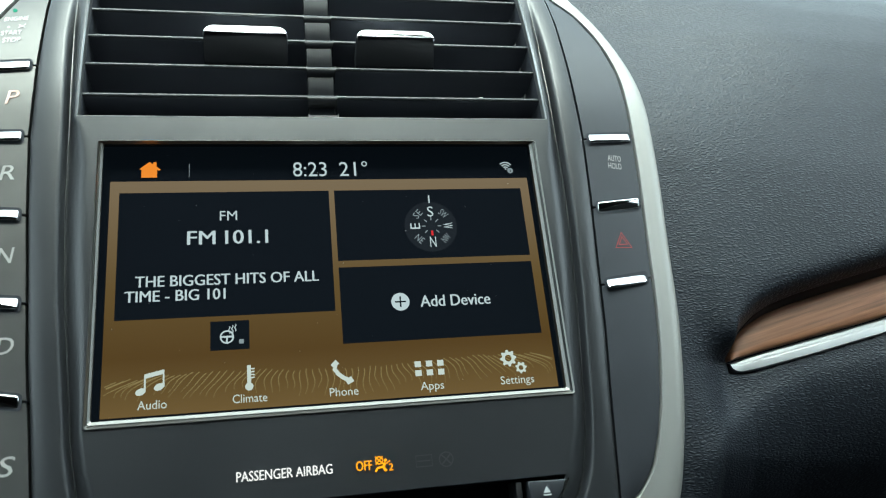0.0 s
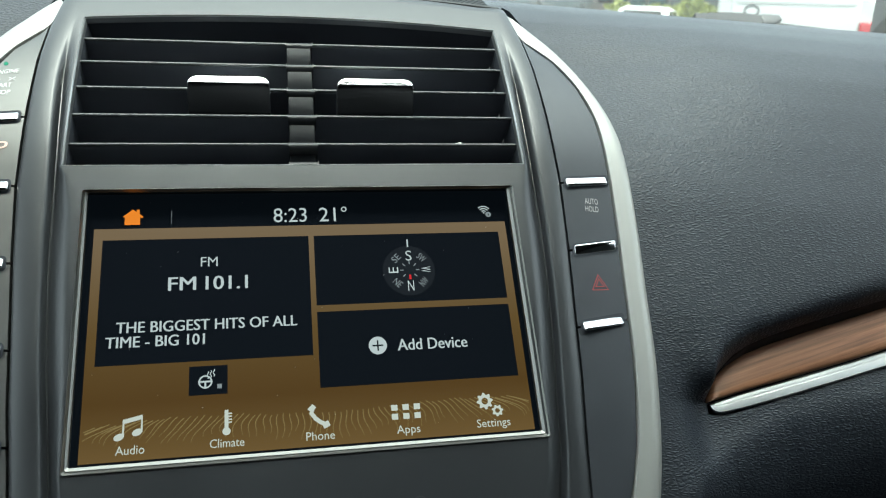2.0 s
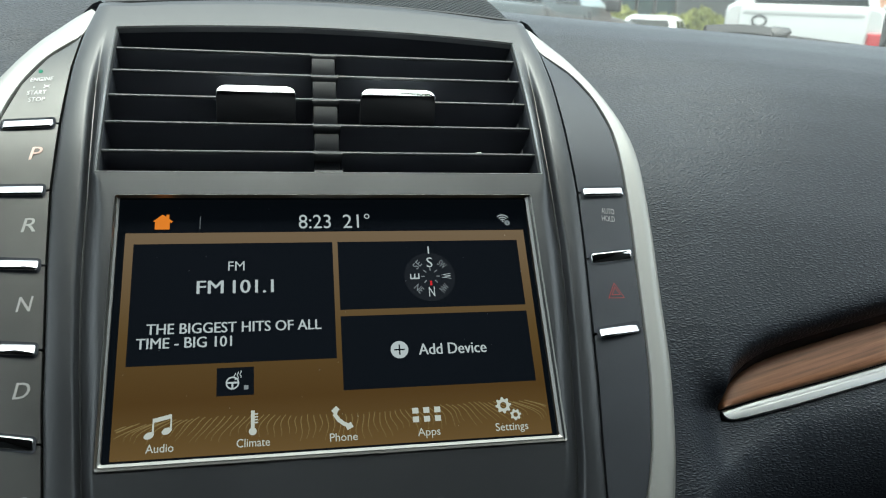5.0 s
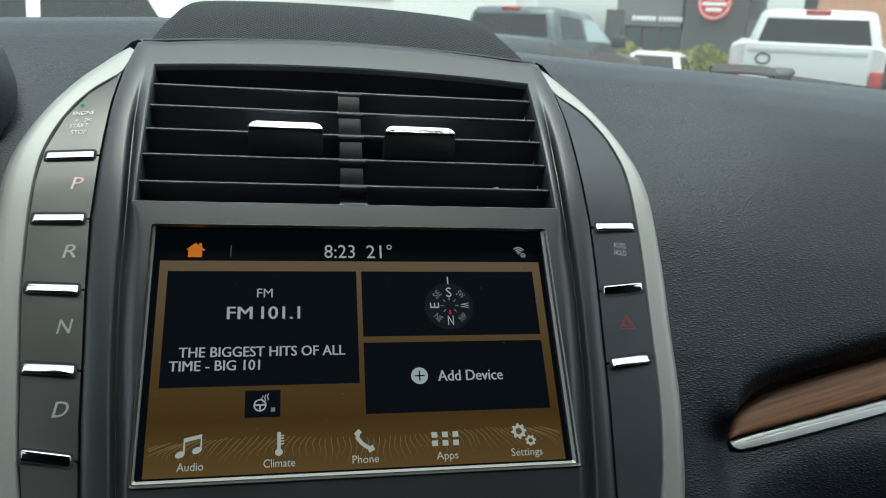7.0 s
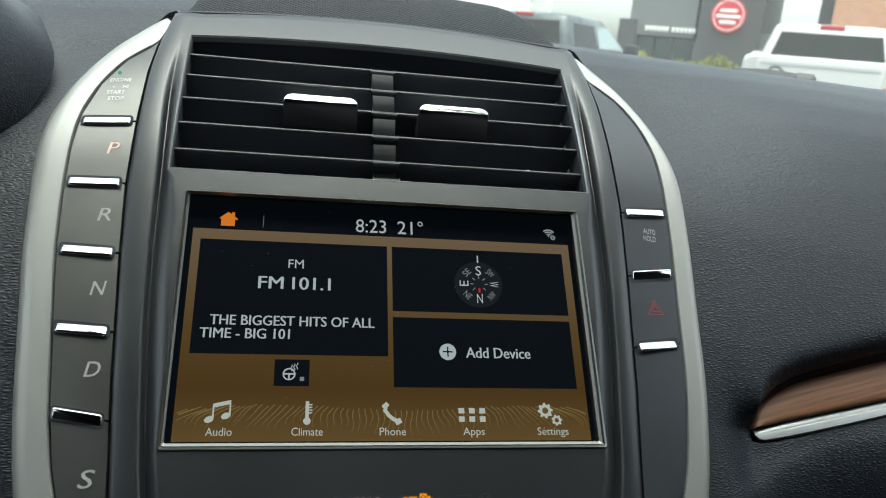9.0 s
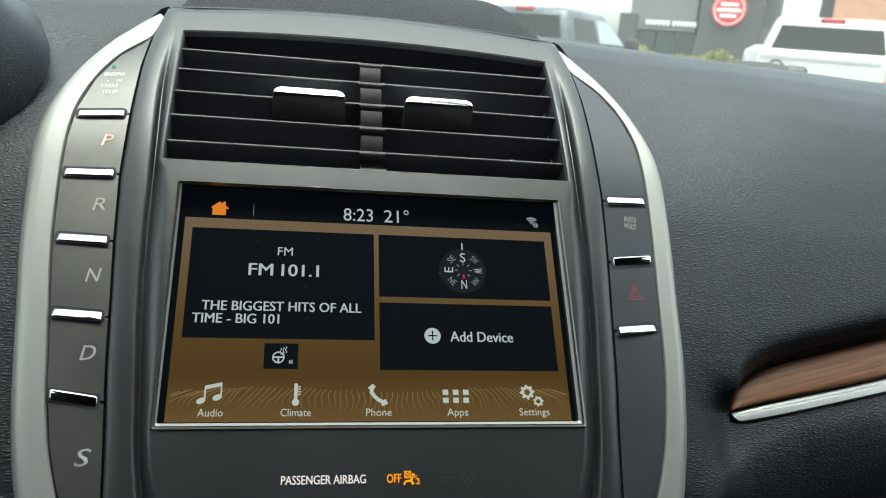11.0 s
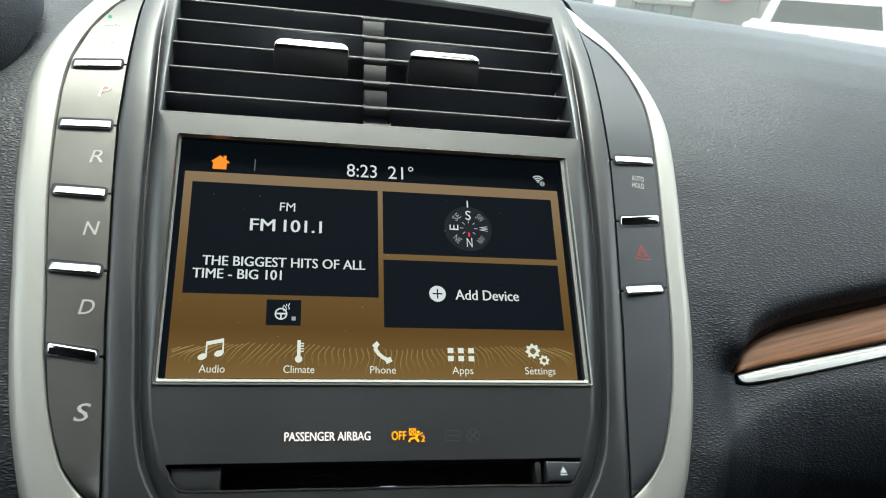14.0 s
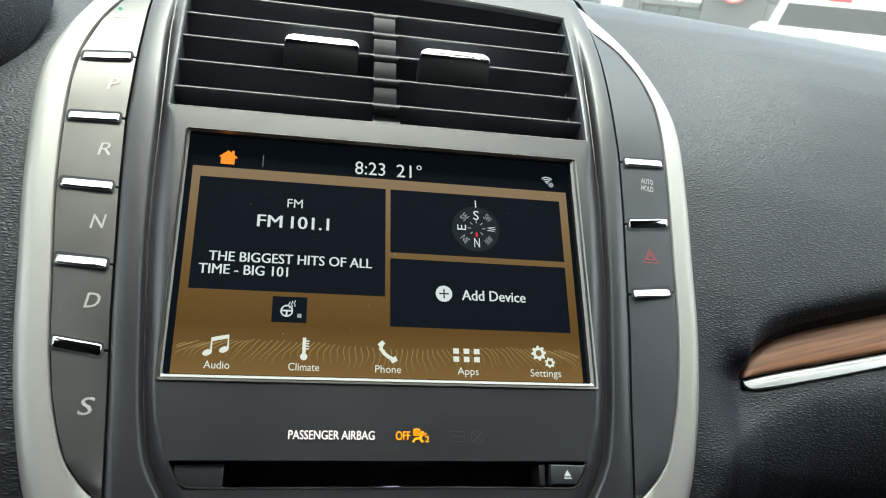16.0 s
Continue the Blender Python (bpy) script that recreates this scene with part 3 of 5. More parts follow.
switches = thing("switch_strip", "grey satin switch strip with auto hold and hazard buttons", "switch panel", PROUD)
backing(switches, 1)
bars_r = [(0.603, 0.022), (0.266, 0.028), (-0.090, 0.032)]
seams_r = [1.475] + [z for z, _ in bars_r] + [-1.05]
tr_ = [0.0] + [t for _, t in bars_r] + [0.0]
caps_r = []
for i, nm in enumerate(("blank_cap", "auto_hold_button", "hazard_button", "lower_blank_cap")):
    caps_r.append(button(nm, switches, 1, seams_r[i + 1] + 0.005, seams_r[i] - 0.005, (tr_[i + 1], tr_[i]), "dark grey satin cap", M_SIDE))
for (z, t), tip in zip(bars_r, (0.20, -0.21, 0.40)):
    chrome_bar(switches, 1, z, t, tip)
for tx, x, z in (("AUTO", 1.302, 0.486), ("HOLD", 1.297, 0.447)):
    lay_on_strip(lettering("hold_lettering", tx, 0.0042, x * 0.1, 0, z * 0.1, M_PRINT_DIM, caps_r[1], width=0.0068, label="dim grey lettering", turn=-3), 1)
bm = bmesh.new()
for k in (1.0, 0.52):
    cx, cz, w = 0.1265, 0.0095, 0.0040 * k
    stroke(bm, [(cx - w, cz - w * 0.80), (cx + w, cz - w * 0.80 + 0.0002), (cx, cz + w * 1.0)], 0.00055, 0.0006, True)
lay_on_strip(part("hazard_triangle", bm, M_RED, caps_r[2], "dull red double triangle"), 1)

# ------------------------------------------------------------------ silver trim either side
for sgn in (-1, 1):
    bm = bmesh.new()
    a = spline([(x + (0.012 * shoulder(z) if sgn > 0 else 0.0), z) for x, z in TRIM_IN], 90)
    b = spline([(x + (0.028 if sgn < 0 else 0.010 - 0.024 * shoulder(z)), z) for x, z in TRIM_OUT], 90)
    prof = [(0.0, 0.09), (0.0, 0.042), (0.03, 0.036), (0.2, 0.038), (0.45, 0.036), (0.7, 0.042), (0.84, 0.056), (0.93, 0.076), (0.975, 0.105), (0.985, 0.15), (0.985, 0.60)]
    rows = []
    for (xa, za), (xb, zb) in zip(a, b):
        rows.append([(sgn * (xa + (xb - xa) * k) + drift(za), y + depth(za + (zb - za) * k), za + (zb - za) * k) for k, y in prof])
    sheet(bm, rows)
    solo("silver_trim", bm, M_SILVER, "curved satin silver trim strip edging the centre panel", "trim", PROUD, "structure", angle=50)

# ------------------------------------------------------------------ disc slot and airbag lettering
slot = thing("disc_slot", "black disc slot with a small eject button", "disc player", PROUD)
slot_loop = [(-0.822, -0.862), (-0.4, -0.858), (0.0, -0.857), (0.4, -0.858), (0.825, -0.868), (0.832, -0.876), (0.80, -0.925), (0.785, -0.955), (0.765, -0.966), (0.4, -0.963), (0.0, -0.962), (-0.4, -0.961), (-0.745, -0.958), (-0.775, -0.947), (-0.80, -0.92), (-0.825, -0.872)]
bm = bmesh.new()
wall(bm, slot_loop, FACE, 0.35)
flat(bm, [(-0.085, -0.100), (0.085, -0.100), (0.085, -0.083), (-0.085, -0.083)], 0.036)
part("slot_housing", bm, M_VOID, slot, "black slot opening")
bm = bmesh.new()
stroke(bm, [(x * 0.1, z * 0.1) for x, z in spline(slot_loop[5:] , 60)], 0.0007, FACE * 0.1 - 0.0003)
part("slot_lip", bm, M_BRUSHED, slot, "thin pale lip under the slot")
bm = bmesh.new()
prism(bm, [(-0.0805, -0.0872), (-0.0622, -0.0870), (-0.0624, -0.0955), (-0.0742, -0.0953), (-0.0772, -0.0943), (-0.0796, -0.0918)], 0.0, 0.01, 0.0004)
part("slot_blank", bm, M_PANEL, slot, "grey blanking piece")
bm = bmesh.new()
prism(bm, [(0.0668, -0.0874), (0.0820, -0.0878), (0.0795, -0.0928), (0.0772, -0.0954), (0.0672, -0.0953)], -0.0030, 0.01, 0.0006)
ej = part("eject_button", bm, M_SIDE, slot, "charcoal eject button")
bm = bmesh.new()
flat(bm, [(0.0722, -0.0921), (0.0752, -0.0921), (0.0737, -0.0896)], -0.0032)
flat(bm, [(0.0721, -0.0931), (0.0753, -0.0931), (0.0753, -0.0926), (0.0721, -0.0926)], -0.0032)
part("eject_mark", bm, M_WHITE_UI, ej, "white eject mark")
bm = bmesh.new()
prism(bm, [(0.0625, -0.0873), (0.0648, -0.0873), (0.0648, -0.0956), (0.0625, -0.0956)], -0.0010, 0.01, 0.0003)
part("slot_divider", bm, M_BLACK, slot, "black divider")
bm = bmesh.new()
box(bm, -0.0012, 0.0050, 0.002, 0.004, -0.0963, -0.0952, 0.0002)
part("lit_tip", bm, glow("slot_lamp", (0.35, 0.33, 0.55), 0.216), slot, "faint violet lamp in the slot")

lettering("airbag_lettering", "PASSENGER AIRBAG", 0.0044, -0.0222, FACE * 0.1 - 0.0004, -0.0780, M_LIT, stack, width=0.0335, bold=0.00004, label="lit white lettering", tall=1.12)
lettering("airbag_off_lettering", "OFF", 0.0044, 0.0060, FACE * 0.1 - 0.0004, -0.0780, M_AMBER, stack, width=0.0058, bold=0.00006, label="lit amber lettering", tall=1.12)
bm = bmesh.new()
ya = FACE * 0.1 - 0.0004
stroke(bm, ring_pts(0.0116, -0.0749, 0.0013, 16), 0.0004, ya, True)
stroke(bm, [(0.0102, -0.0735), (0.0130, -0.0763)], 0.0004, ya)
stroke(bm, [(0.0102, -0.0763), (0.0130, -0.0735)], 0.0004, ya)
flat(bm, ring_pts(0.0139, -0.0750, 0.0006, 10), ya)
stroke(bm, [(0.0136, -0.0758), (0.0130, -0.0775), (0.0140, -0.0788)], 0.0010, ya)
stroke(bm, [(0.0128, -0.0772), (0.0108, -0.0776), (0.0100, -0.0788)], 0.0008, ya)
stroke(bm, [(0.0142, -0.0762), (0.0156, -0.0752)], 0.0004, ya)
part("airbag_symbol", bm, M_AMBER, stack, "lit amber airbag symbol")
lettering("airbag_numeral", "2", 0.0036, 0.0158, ya, -0.0788, M_AMBER, stack, bold=0.00006, label="lit amber numeral")
bm = bmesh.new()
stroke(bm, [(0.0252, -0.0785), (0.0312, -0.0785), (0.0312, -0.0745), (0.0252, -0.0745)], 0.0004, ya, True)
stroke(bm, [(0.0258, -0.0765), (0.0306, -0.0765)], 0.0004, ya)
stroke(bm, ring_pts(0.0366, -0.0766, 0.0026, 20), 0.0004, ya, True)
stroke(bm, [(0.0348, -0.0748), (0.0384, -0.0784)], 0.0005, ya)
stroke(bm, [(0.0348, -0.0784), (0.0384, -0.0748)], 0.0005, ya)
part("unlit_symbol", bm, material("unlit_mark", (0.064, 0.065, 0.067), 0.4), stack, "barely visible unlit symbol")

# ------------------------------------------------------------------ touch screen
screen = thing("touch_screen", "lit infotainment touch screen with a bronze home page", "touch screen")
bm = bmesh.new()
def proud(x, y, z):
    return tuple(PROUD_K * v + d for v, d in zip((x, y, z), PROUD_AT))


fo, fm = rounded(-0.0902, 0.0916, -0.0562, 0.0567, 0.0012), rounded(-0.0899, 0.0913, -0.0559, 0.0563, 0.0011)
fs, fw = rounded(-0.0871, 0.0863, -0.0544, 0.0524, 0.0008), rounded(-0.0884, 0.0880, -0.0556, 0.0550, 0.0008)
loops = [[proud(x, FACE * 0.1 - 0.0001, z) for x, z in fo], [proud(x, FACE * 0.1 - 0.0006, z) for x, z in fm]]
# a bright chamfer in two steps, then a dark wall down to the glass
for w, y in ((0.42, -0.0077), (0.54, -0.0079)):
    loops.append([(px + (x - px) * w, y, pz + (z - pz) * w) for (px, _, pz), (x, z) in zip(loops[1], fs)])
loops += [[(x, -0.0070, z) for x, z in fs], [(x, 0.0004, z) for x, z in fw]]
rings = [[bm.verts.new(p) for p in loop] for loop in loops]
n = len(fo)
for a, b in zip(rings, rings[1:]):
    for i in range(n):
        bm.faces.new((a[i], a[(i + 1) % n], b[(i + 1) % n], b[i]))
part("bezel", bm, M_BEZEL, screen, "thin satin chrome bezel", angle=30)
bm = bmesh.new()
flat(bm, [(-0.089, -0.055), (0.089, -0.055), (0.089, 0.056), (-0.089, 0.056)], 0.0003)
glass = part("glass", bm, M_GLASS_BLACK, screen, "glossy black screen glass")
U = 0.00008


def ui(name, outline, layer, mat, label=""):
    bm = bmesh.new()
    flat(bm, outline, 0.0002 - U * layer)
    return part(name, bm, mat, glass, label, smooth=False)


def rect(x0, x1, z0, z1):
    return [(x0, z0), (x1, z0), (x1, z1), (x0, z1)]


ui("wallpaper", rect(-0.0855, 0.0858, -0.0525, 0.0395), 1, M_WALLPAPER, "bronze wallpaper with dunes")
ui("radio_card", rect(-0.082, -0.001, -0.0170, 0.0345), 2, M_CARD, "dark radio card")
ui("compass_card", rect(0.0012, 0.082, 0.0036, 0.0345), 2, M_CARD, "dark compass card")
ui("device_card", rect(0.0012, 0.082, -0.0303, 0.0008), 2, M_CARD, "dark device card")
ui("warning_box", rect(-0.0480, -0.0338, -0.0302, -0.0190), 2, M_CARD, "dark box with a heated wheel symbol")


def say(text, x, z, width, height, mat, bold=0.0, layer=3, align="CENTER"):
    return lettering("screen_lettering", text, height / 0.70, x, 0.0002 - U * layer, z, mat, glass, width=width, bold=bold, align=align, label="lit screen lettering")


say("8:23", -0.0080, 0.0411, 0.0138, 0.0066, M_WHITE_UI)
say("21°", 0.0100, 0.0411, 0.0118, 0.0066, M_WHITE_UI)
say("FM", -0.0410, 0.0221, 0.0066, 0.0042, M_WHITE_UI)
say("FM", -0.0513, 0.0122, 0.0104, 0.0058, M_WHITE_UI, 0.00014)
say("101.1", -0.0341, 0.0122, 0.0162, 0.0058, M_WHITE_UI, 0.00014)
say("THE BIGGEST HITS OF ALL", -0.0410, -0.0044, 0.0682, 0.0044, M_WHITE_UI, 0.00010)
say("TIME - BIG 101", -0.0600, -0.0102, 0.0362, 0.0044, M_WHITE_UI, 0.00010)
say("Add Device", 0.0476, -0.0170, 0.0290, 0.0048, M_WHITE_UI, 0.00010)
for tx, x, w in (("Audio", -0.0680, 0.0100), ("Climate", -0.0340, 0.0124), ("Phone", 0.0004, 0.0108), ("Apps", 0.0346, 0.0092), ("Settings", 0.0690, 0.0138)):
    say(tx, x, -0.0502, w, 0.0032, M_ICON)


def ui_strokes(name, lines, mat, label, fills=(), layer=3):
    bm = bmesh.new()
    for pts, w, closed in lines:
        stroke(bm, pts, w, 0.0002 - U * layer, closed)
    for o in fills:
        flat(bm, o, 0.0002 - U * layer)
    return part(name, bm, mat, glass, label, smooth=False)


# home, divider line, wireless mark
ui_strokes("home_icon", [], M_ORANGE_UI, "orange house icon", [[(-0.0750, 0.0448), (-0.0712, 0.0480), (-0.0697, 0.0469), (-0.0697, 0.0479), (-0.0685, 0.0479), (-0.0685, 0.0460), (-0.0669, 0.0446), (-0.0676, 0.0441), (-0.0682, 0.0445), (-0.0682, 0.0411), (-0.0741, 0.0411), (-0.0741, 0.0445)]])
ui_strokes("status_divider", [([(-0.0560, 0.0412), (-0.0560, 0.0470)], 0.0002, False)], M_GREY_UI, "thin grey divider")
ui_strokes("wireless_icon", [(ring_pts(0.0766, 0.0435, r, 12, radians(40), radians(140)), 0.0005, False) for r in (0.0013, 0.0024, 0.0035)], M_WHITE_UI, "white wireless arcs", [ring_pts(0.0766, 0.0438, 0.0004, 8)])
ui_strokes("info_dot", [], M_GREY_UI, "grey information dot", [ring_pts(0.0786, 0.0430, 0.0013, 16)])
ui_strokes("info_mark", [([(0.0786, 0.0424), (0.0786, 0.0432)], 0.0004, False), ([(0.0786, 0.0434), (0.0786, 0.0437)], 0.0004, False)], M_CARD, "dark mark in the dot", layer=4)
# compass
ui("compass_disc", ring_pts(0.0405, 0.0175, 0.0112, 40), 3, M_DISC, "dim grey compass disc")
for ch, a, r, h, mt in (("S", 90, 0.0066, 0.0046, M_WHITE_UI), ("E", 180, 0.0070, 0.0042, M_WHITE_UI), ("W", 0, 0.0070, 0.0042, M_WHITE_UI), ("N", 270, 0.0070, 0.0046, M_WHITE_UI), ("SE", 135, 0.0078, 0.0030, M_GREY_UI), ("SW", 45, 0.0078, 0.0030, M_GREY_UI), ("NE", 225, 0.0078, 0.0030, M_GREY_UI), ("NW", 315, 0.0078, 0.0030, M_GREY_UI)):
    turn = {90: 0, 180: 90, 0: -90, 270: 0, 135: 45, 45: -45, 225: 135 - 180, 315: 45}[a]
    cx, cz = 0.0408 + r * math.cos(radians(a)), 0.0177 + r * math.sin(radians(a))
    k = h / 2
    lettering("compass_letter", ch, h / 0.70, cx + k * math.sin(radians(turn)), 0.0002 - U * 4, cz - k * math.cos(radians(turn)), mt, glass, turn=turn, label="lit compass letter", width=(0.0026 if len(ch) == 1 else 0.0036))
ui_strokes("compass_tick", [([(0.0408, 0.0282), (0.0408, 0.0318)], 0.0006, False)], M_WHITE_UI, "white heading tick", layer=4)
ui_strokes("compass_rose", [([(0.0408 + 0.0026 * math.cos(radians(a)), 0.0177 + 0.0026 * math.sin(radians(a))), (0.0408 + 0.0042 * math.cos(radians(a)), 0.0177 + 0.0042 * math.sin(radians(a)))], 0.0004, False) for a in (0, 45, 90, 135, 180, 225, 315)], M_GREY_UI, "short grey compass spokes", layer=4)
ui_strokes("compass_needle", [([(0.0408, 0.0135), (0.0408, 0.0156)], 0.0009, False)], M_RED_UI, "short red needle", layer=4)
# add device
ui("plus_disc", ring_pts(0.0249, -0.0145, 0.0037, 32), 3, M_WHITE_UI, "white round plus button")
ui_strokes("plus_mark", [([(0.0227, -0.0145), (0.0271, -0.0145)], 0.0006, False), ([(0.0249, -0.0167), (0.0249, -0.0123)], 0.0006, False)], M_CARD, "dark plus sign", layer=4)
# heated wheel
cx, cz = -0.0420, -0.0252
ui_strokes("wheel_icon", [(ring_pts(cx, cz, 0.0023, 24), 0.0006, True), ([(cx - 0.0021, cz + 0.0001), (cx + 0.0021, cz + 0.0001)], 0.0007, False), ([(cx, cz), (cx, cz - 0.0021)], 0.0007, False)] + [([(cx + 0.0009 + 0.0011 * k + 0.00028 * math.sin(i * 1.3), cz + 0.0012 + 0.0004 * k + 0.0004 * i) for i in range(8)], 0.00034, False) for k in range(3)], M_WHITE_UI, "white heated wheel symbol")
ui("level_square", rect(-0.0376, -0.0359, -0.0280, -0.0263), 3, M_GREY_UI, "small grey square")
# bottom row icons
nx = -0.0685
ui_strokes("music_icon", [([(nx - 0.0022, -0.0437), (nx - 0.0022, -0.0378), (nx + 0.0042, -0.0364), (nx + 0.0042, -0.0424)], 0.0007, False), ([(nx - 0.0022, -0.0383), (nx + 0.0042, -0.0369)], 0.0016, False)], M_ICON, "white music note icon", [[(nx - 0.0036 + 0.0018 * math.cos(t), -0.0438 + 0.0013 * math.sin(t) + 0.0004 * math.cos(t)) for t in np.linspace(0, 2 * math.pi, 16, endpoint=False)], [(nx + 0.0027 + 0.0018 * math.cos(t), -0.0424 + 0.0013 * math.sin(t) + 0.0004 * math.cos(t)) for t in np.linspace(0, 2 * math.pi, 16, endpoint=False)]])
tx_ = -0.0342
ui_strokes("thermometer_icon", [([(tx_, -0.0440), (tx_, -0.0364)], 0.0014, False)] + [([(tx_ + 0.0006, z), (tx_ + 0.0020, z)], 0.0005, False) for z in (-0.0378, -0.0389, -0.0400, -0.0411)], M_ICON, "white thermometer icon", [ring_pts(tx_, -0.0444, 0.0015, 16)])
ui_strokes("phone_icon", [([(-0.0033 + 0.0010, -0.0385), (-0.0026, -0.0400), (-0.0012, -0.0420), (0.0008, -0.0436), (0.0026, -0.0444)], 0.0016, False), ([(-0.0034, -0.0390), (-0.0014, -0.0371)], 0.0020, False), ([(0.0016, -0.0452), (0.0040, -0.0440)], 0.0022, False)], M_ICON, "white telephone icon")
for x in (0.0283, 0.0328, 0.0373):
    for z in (-0.0447, -0.0412):
        ui("apps_square", rect(x, x + 0.0025, z, z + 0.0023), 3, M_ICON, "small white square")


def gear(cx, cz, r, teeth):
    out = []
    for i in range(teeth * 4):
        a = 2 * math.pi * i / (teeth * 4)
        rr = r if (i % 4) in (0, 1) else r * 0.76
        out.append((cx + rr * math.cos(a), cz + rr * math.sin(a)))
    return out


for gx, gz, gr, nt in ((0.0664, -0.0399, 0.0034, 8), (0.0712, -0.0440, 0.0024, 7)):
    bm = bmesh.new()
    o = gear(gx, gz, gr, nt)
    hole = [(gx + gr * 0.40 * math.cos(2 * math.pi * i / len(o)), gz + gr * 0.40 * math.sin(2 * math.pi * i / len(o))) for i in range(len(o))]
    a = [bm.verts.new((x, 0.0002 - U * 3, z)) for x, z in o]
    b = [bm.verts.new((x, 0.0002 - U * 3, z)) for x, z in hole]
    for i in range(len(o)):
        j = (i + 1) % len(o)
        bm.faces.new((a[i], a[j], b[j], b[i]))
    part("gear_icon", bm, M_ICON, glass, "white cogwheel icon", smooth=False)
# dunes: ripples that fan out from a soft ridge, thinning as they run down
bm = bmesh.new()
rng = random.Random(5)
for i in range(74):
    u = (i - 36.5) / 36.5
    top = -0.0386 - 0.0010 * math.sin(5 * u + 1.2) - 0.0008 * rng.random()
    long = rng.uniform(0.0070, 0.0104) * (1 - 0.2 * abs(u))
    for lo, hi, wide in ((0, 5, 0.00034), (4, 8, 0.00026), (7, 11, 0.00016)):
        pts = []
        for k in range(lo, hi + 1):
            w = k / 11
            x = 0.083 * u + long * w * 2.6 * u * abs(u) ** 0.4 * (1.25 - 0.5 * w) + 0.0007 * math.sin(5.0 * w + i * 0.35)
            z = top - long * w
            if abs(x) < 0.0852 and z > -0.0522:
                pts.append((x, z))
        if len(pts) > 2:
            stroke(bm, pts, wide, 0.0002 - U * 1.6)
part("dune_pattern", bm, M_DUNE, glass, "pale dune ripples", smooth=False)

# ------------------------------------------------------------------ dashboard
prof_y = lerp_table([(-3.0, 1.6), (-2.0, 0.7), (-1.5, 0.32), (-1.1, 0.16), (-0.8, 0.11), (0.0, 0.085), (0.6, 0.09), (1.0, 0.125), (1.25, 0.165), (1.5, 0.225), (1.8, 0.345), (2.05, 0.49), (2.3, 0.69), (2.55, 0.94), (2.78, 1.22), (3.0, 1.55), (3.3, 2.05), (3.7, 2.85), (4.1, 3.75)])
lip_z = lerp_table([(0.0, -1.6), (1.4, -1.35), (1.5, -1.17), (1.62, -1.0), (1.85, -0.85), (2.15, -0.74), (2.5, -0.69), (3.2, -0.62), (8.0, -0.3)])
WOOD_TOP = [(1.776, -0.436), (1.782, -0.424), (1.79, -0.406), (1.807, -0.372), (1.851, -0.329), (1.919, -0.282), (2.023, -0.233), (2.161, -0.192), (2.364, -0.146), (2.625, -0.090), (2.907, -0.031), (5.0, 0.40)]
WOOD_LOW = [(1.776, -0.436), (1.862, -0.419), (1.98, -0.394), (2.158, -0.362), (2.342, -0.329), (2.596, -0.282), (2.817, -0.238), (5.0, 0.19)]
CHROME_LOW = [(1.776, -0.450), (1.784, -0.468), (1.797, -0.482), (1.825, -0.492), (1.964, -0.474), (2.201, -0.434), (2.512, -0.376), (2.794, -0.323), (5.0, 0.10)]
INLAY = 0.135
wood_top, wood_low, chrome_low = lerp_table(WOOD_TOP), lerp_table(WOOD_LOW), lerp_table(CHROME_LOW)


def dash_base(x, z):
    out = max(0.0, abs(x) - 1.15)
    if x > 0:
        # the crest runs flatter on the passenger's side
        return prof_y(z + 0.09 * out + (0.108 - 0.040 * out) * smooth01((z - 1.2) / 1.2))
    return prof_y(z + 0.09 * out)


def dash_y(x, z):
    y = dash_base(x, z)
    y += 0.16 * smooth01((z - 0.6) / 0.95) * smooth01((2.7 - abs(x)) / 1.3) * smooth01((2.35 - z) / 0.85)
    low = lip_z(abs(x)) - z
    if low > -0.24:
        k = low + 0.24
        y += 0.95 * k * k / (k + 0.22)
    if x > 1.30:
        # the leather dips towards the inlay, and rolls over it from above
        t, b = wood_top(x), -0.492 + 0.19 * max(0.0, x - 1.83)
        up, down, side = max(0.0, z - t), max(0.0, b - z), max(0.0, 1.776 - x)
        far = math.hypot(side, up + down)
        near = math.hypot(0.8 * side, 0.36 * down)
        soft, roll = 0.135 * math.exp(-((near / 0.14) ** 2)), 0.18 * math.exp(-((far / 0.060) ** 1.4))
        lid = up / far if far > 1e-6 else 1.0
        y += soft + (roll - soft) * lid
    return y


def grow(a, b, n, k):
    return [a + (b - a) * ((i / n) ** k) for i in range(n + 1)]


dash = thing("dashboard", "charcoal grained leather dashboard with walnut inlay", "dashboard", kind="structure")
bm = bmesh.new()
xs = [-x for x in reversed(grow(2.0, 7.6, 22, 1.4))] + list(np.linspace(-1.95, 1.55, 60)) + list(np.linspace(1.59, 2.75, 66)) + grow(2.8, 7.6, 30, 1.4)
zs = list(np.linspace(-2.6, -1.3, 12)) + list(np.linspace(-1.27, 0.3, 90)) + list(np.linspace(0.34, 4.1, 80))
sheet(bm, [[(x, dash_y(x, z), z) for x in xs] for z in zs])
part("leather_skin", bm, M_LEATHER, dash, "charcoal grained leather skin", angle=80)

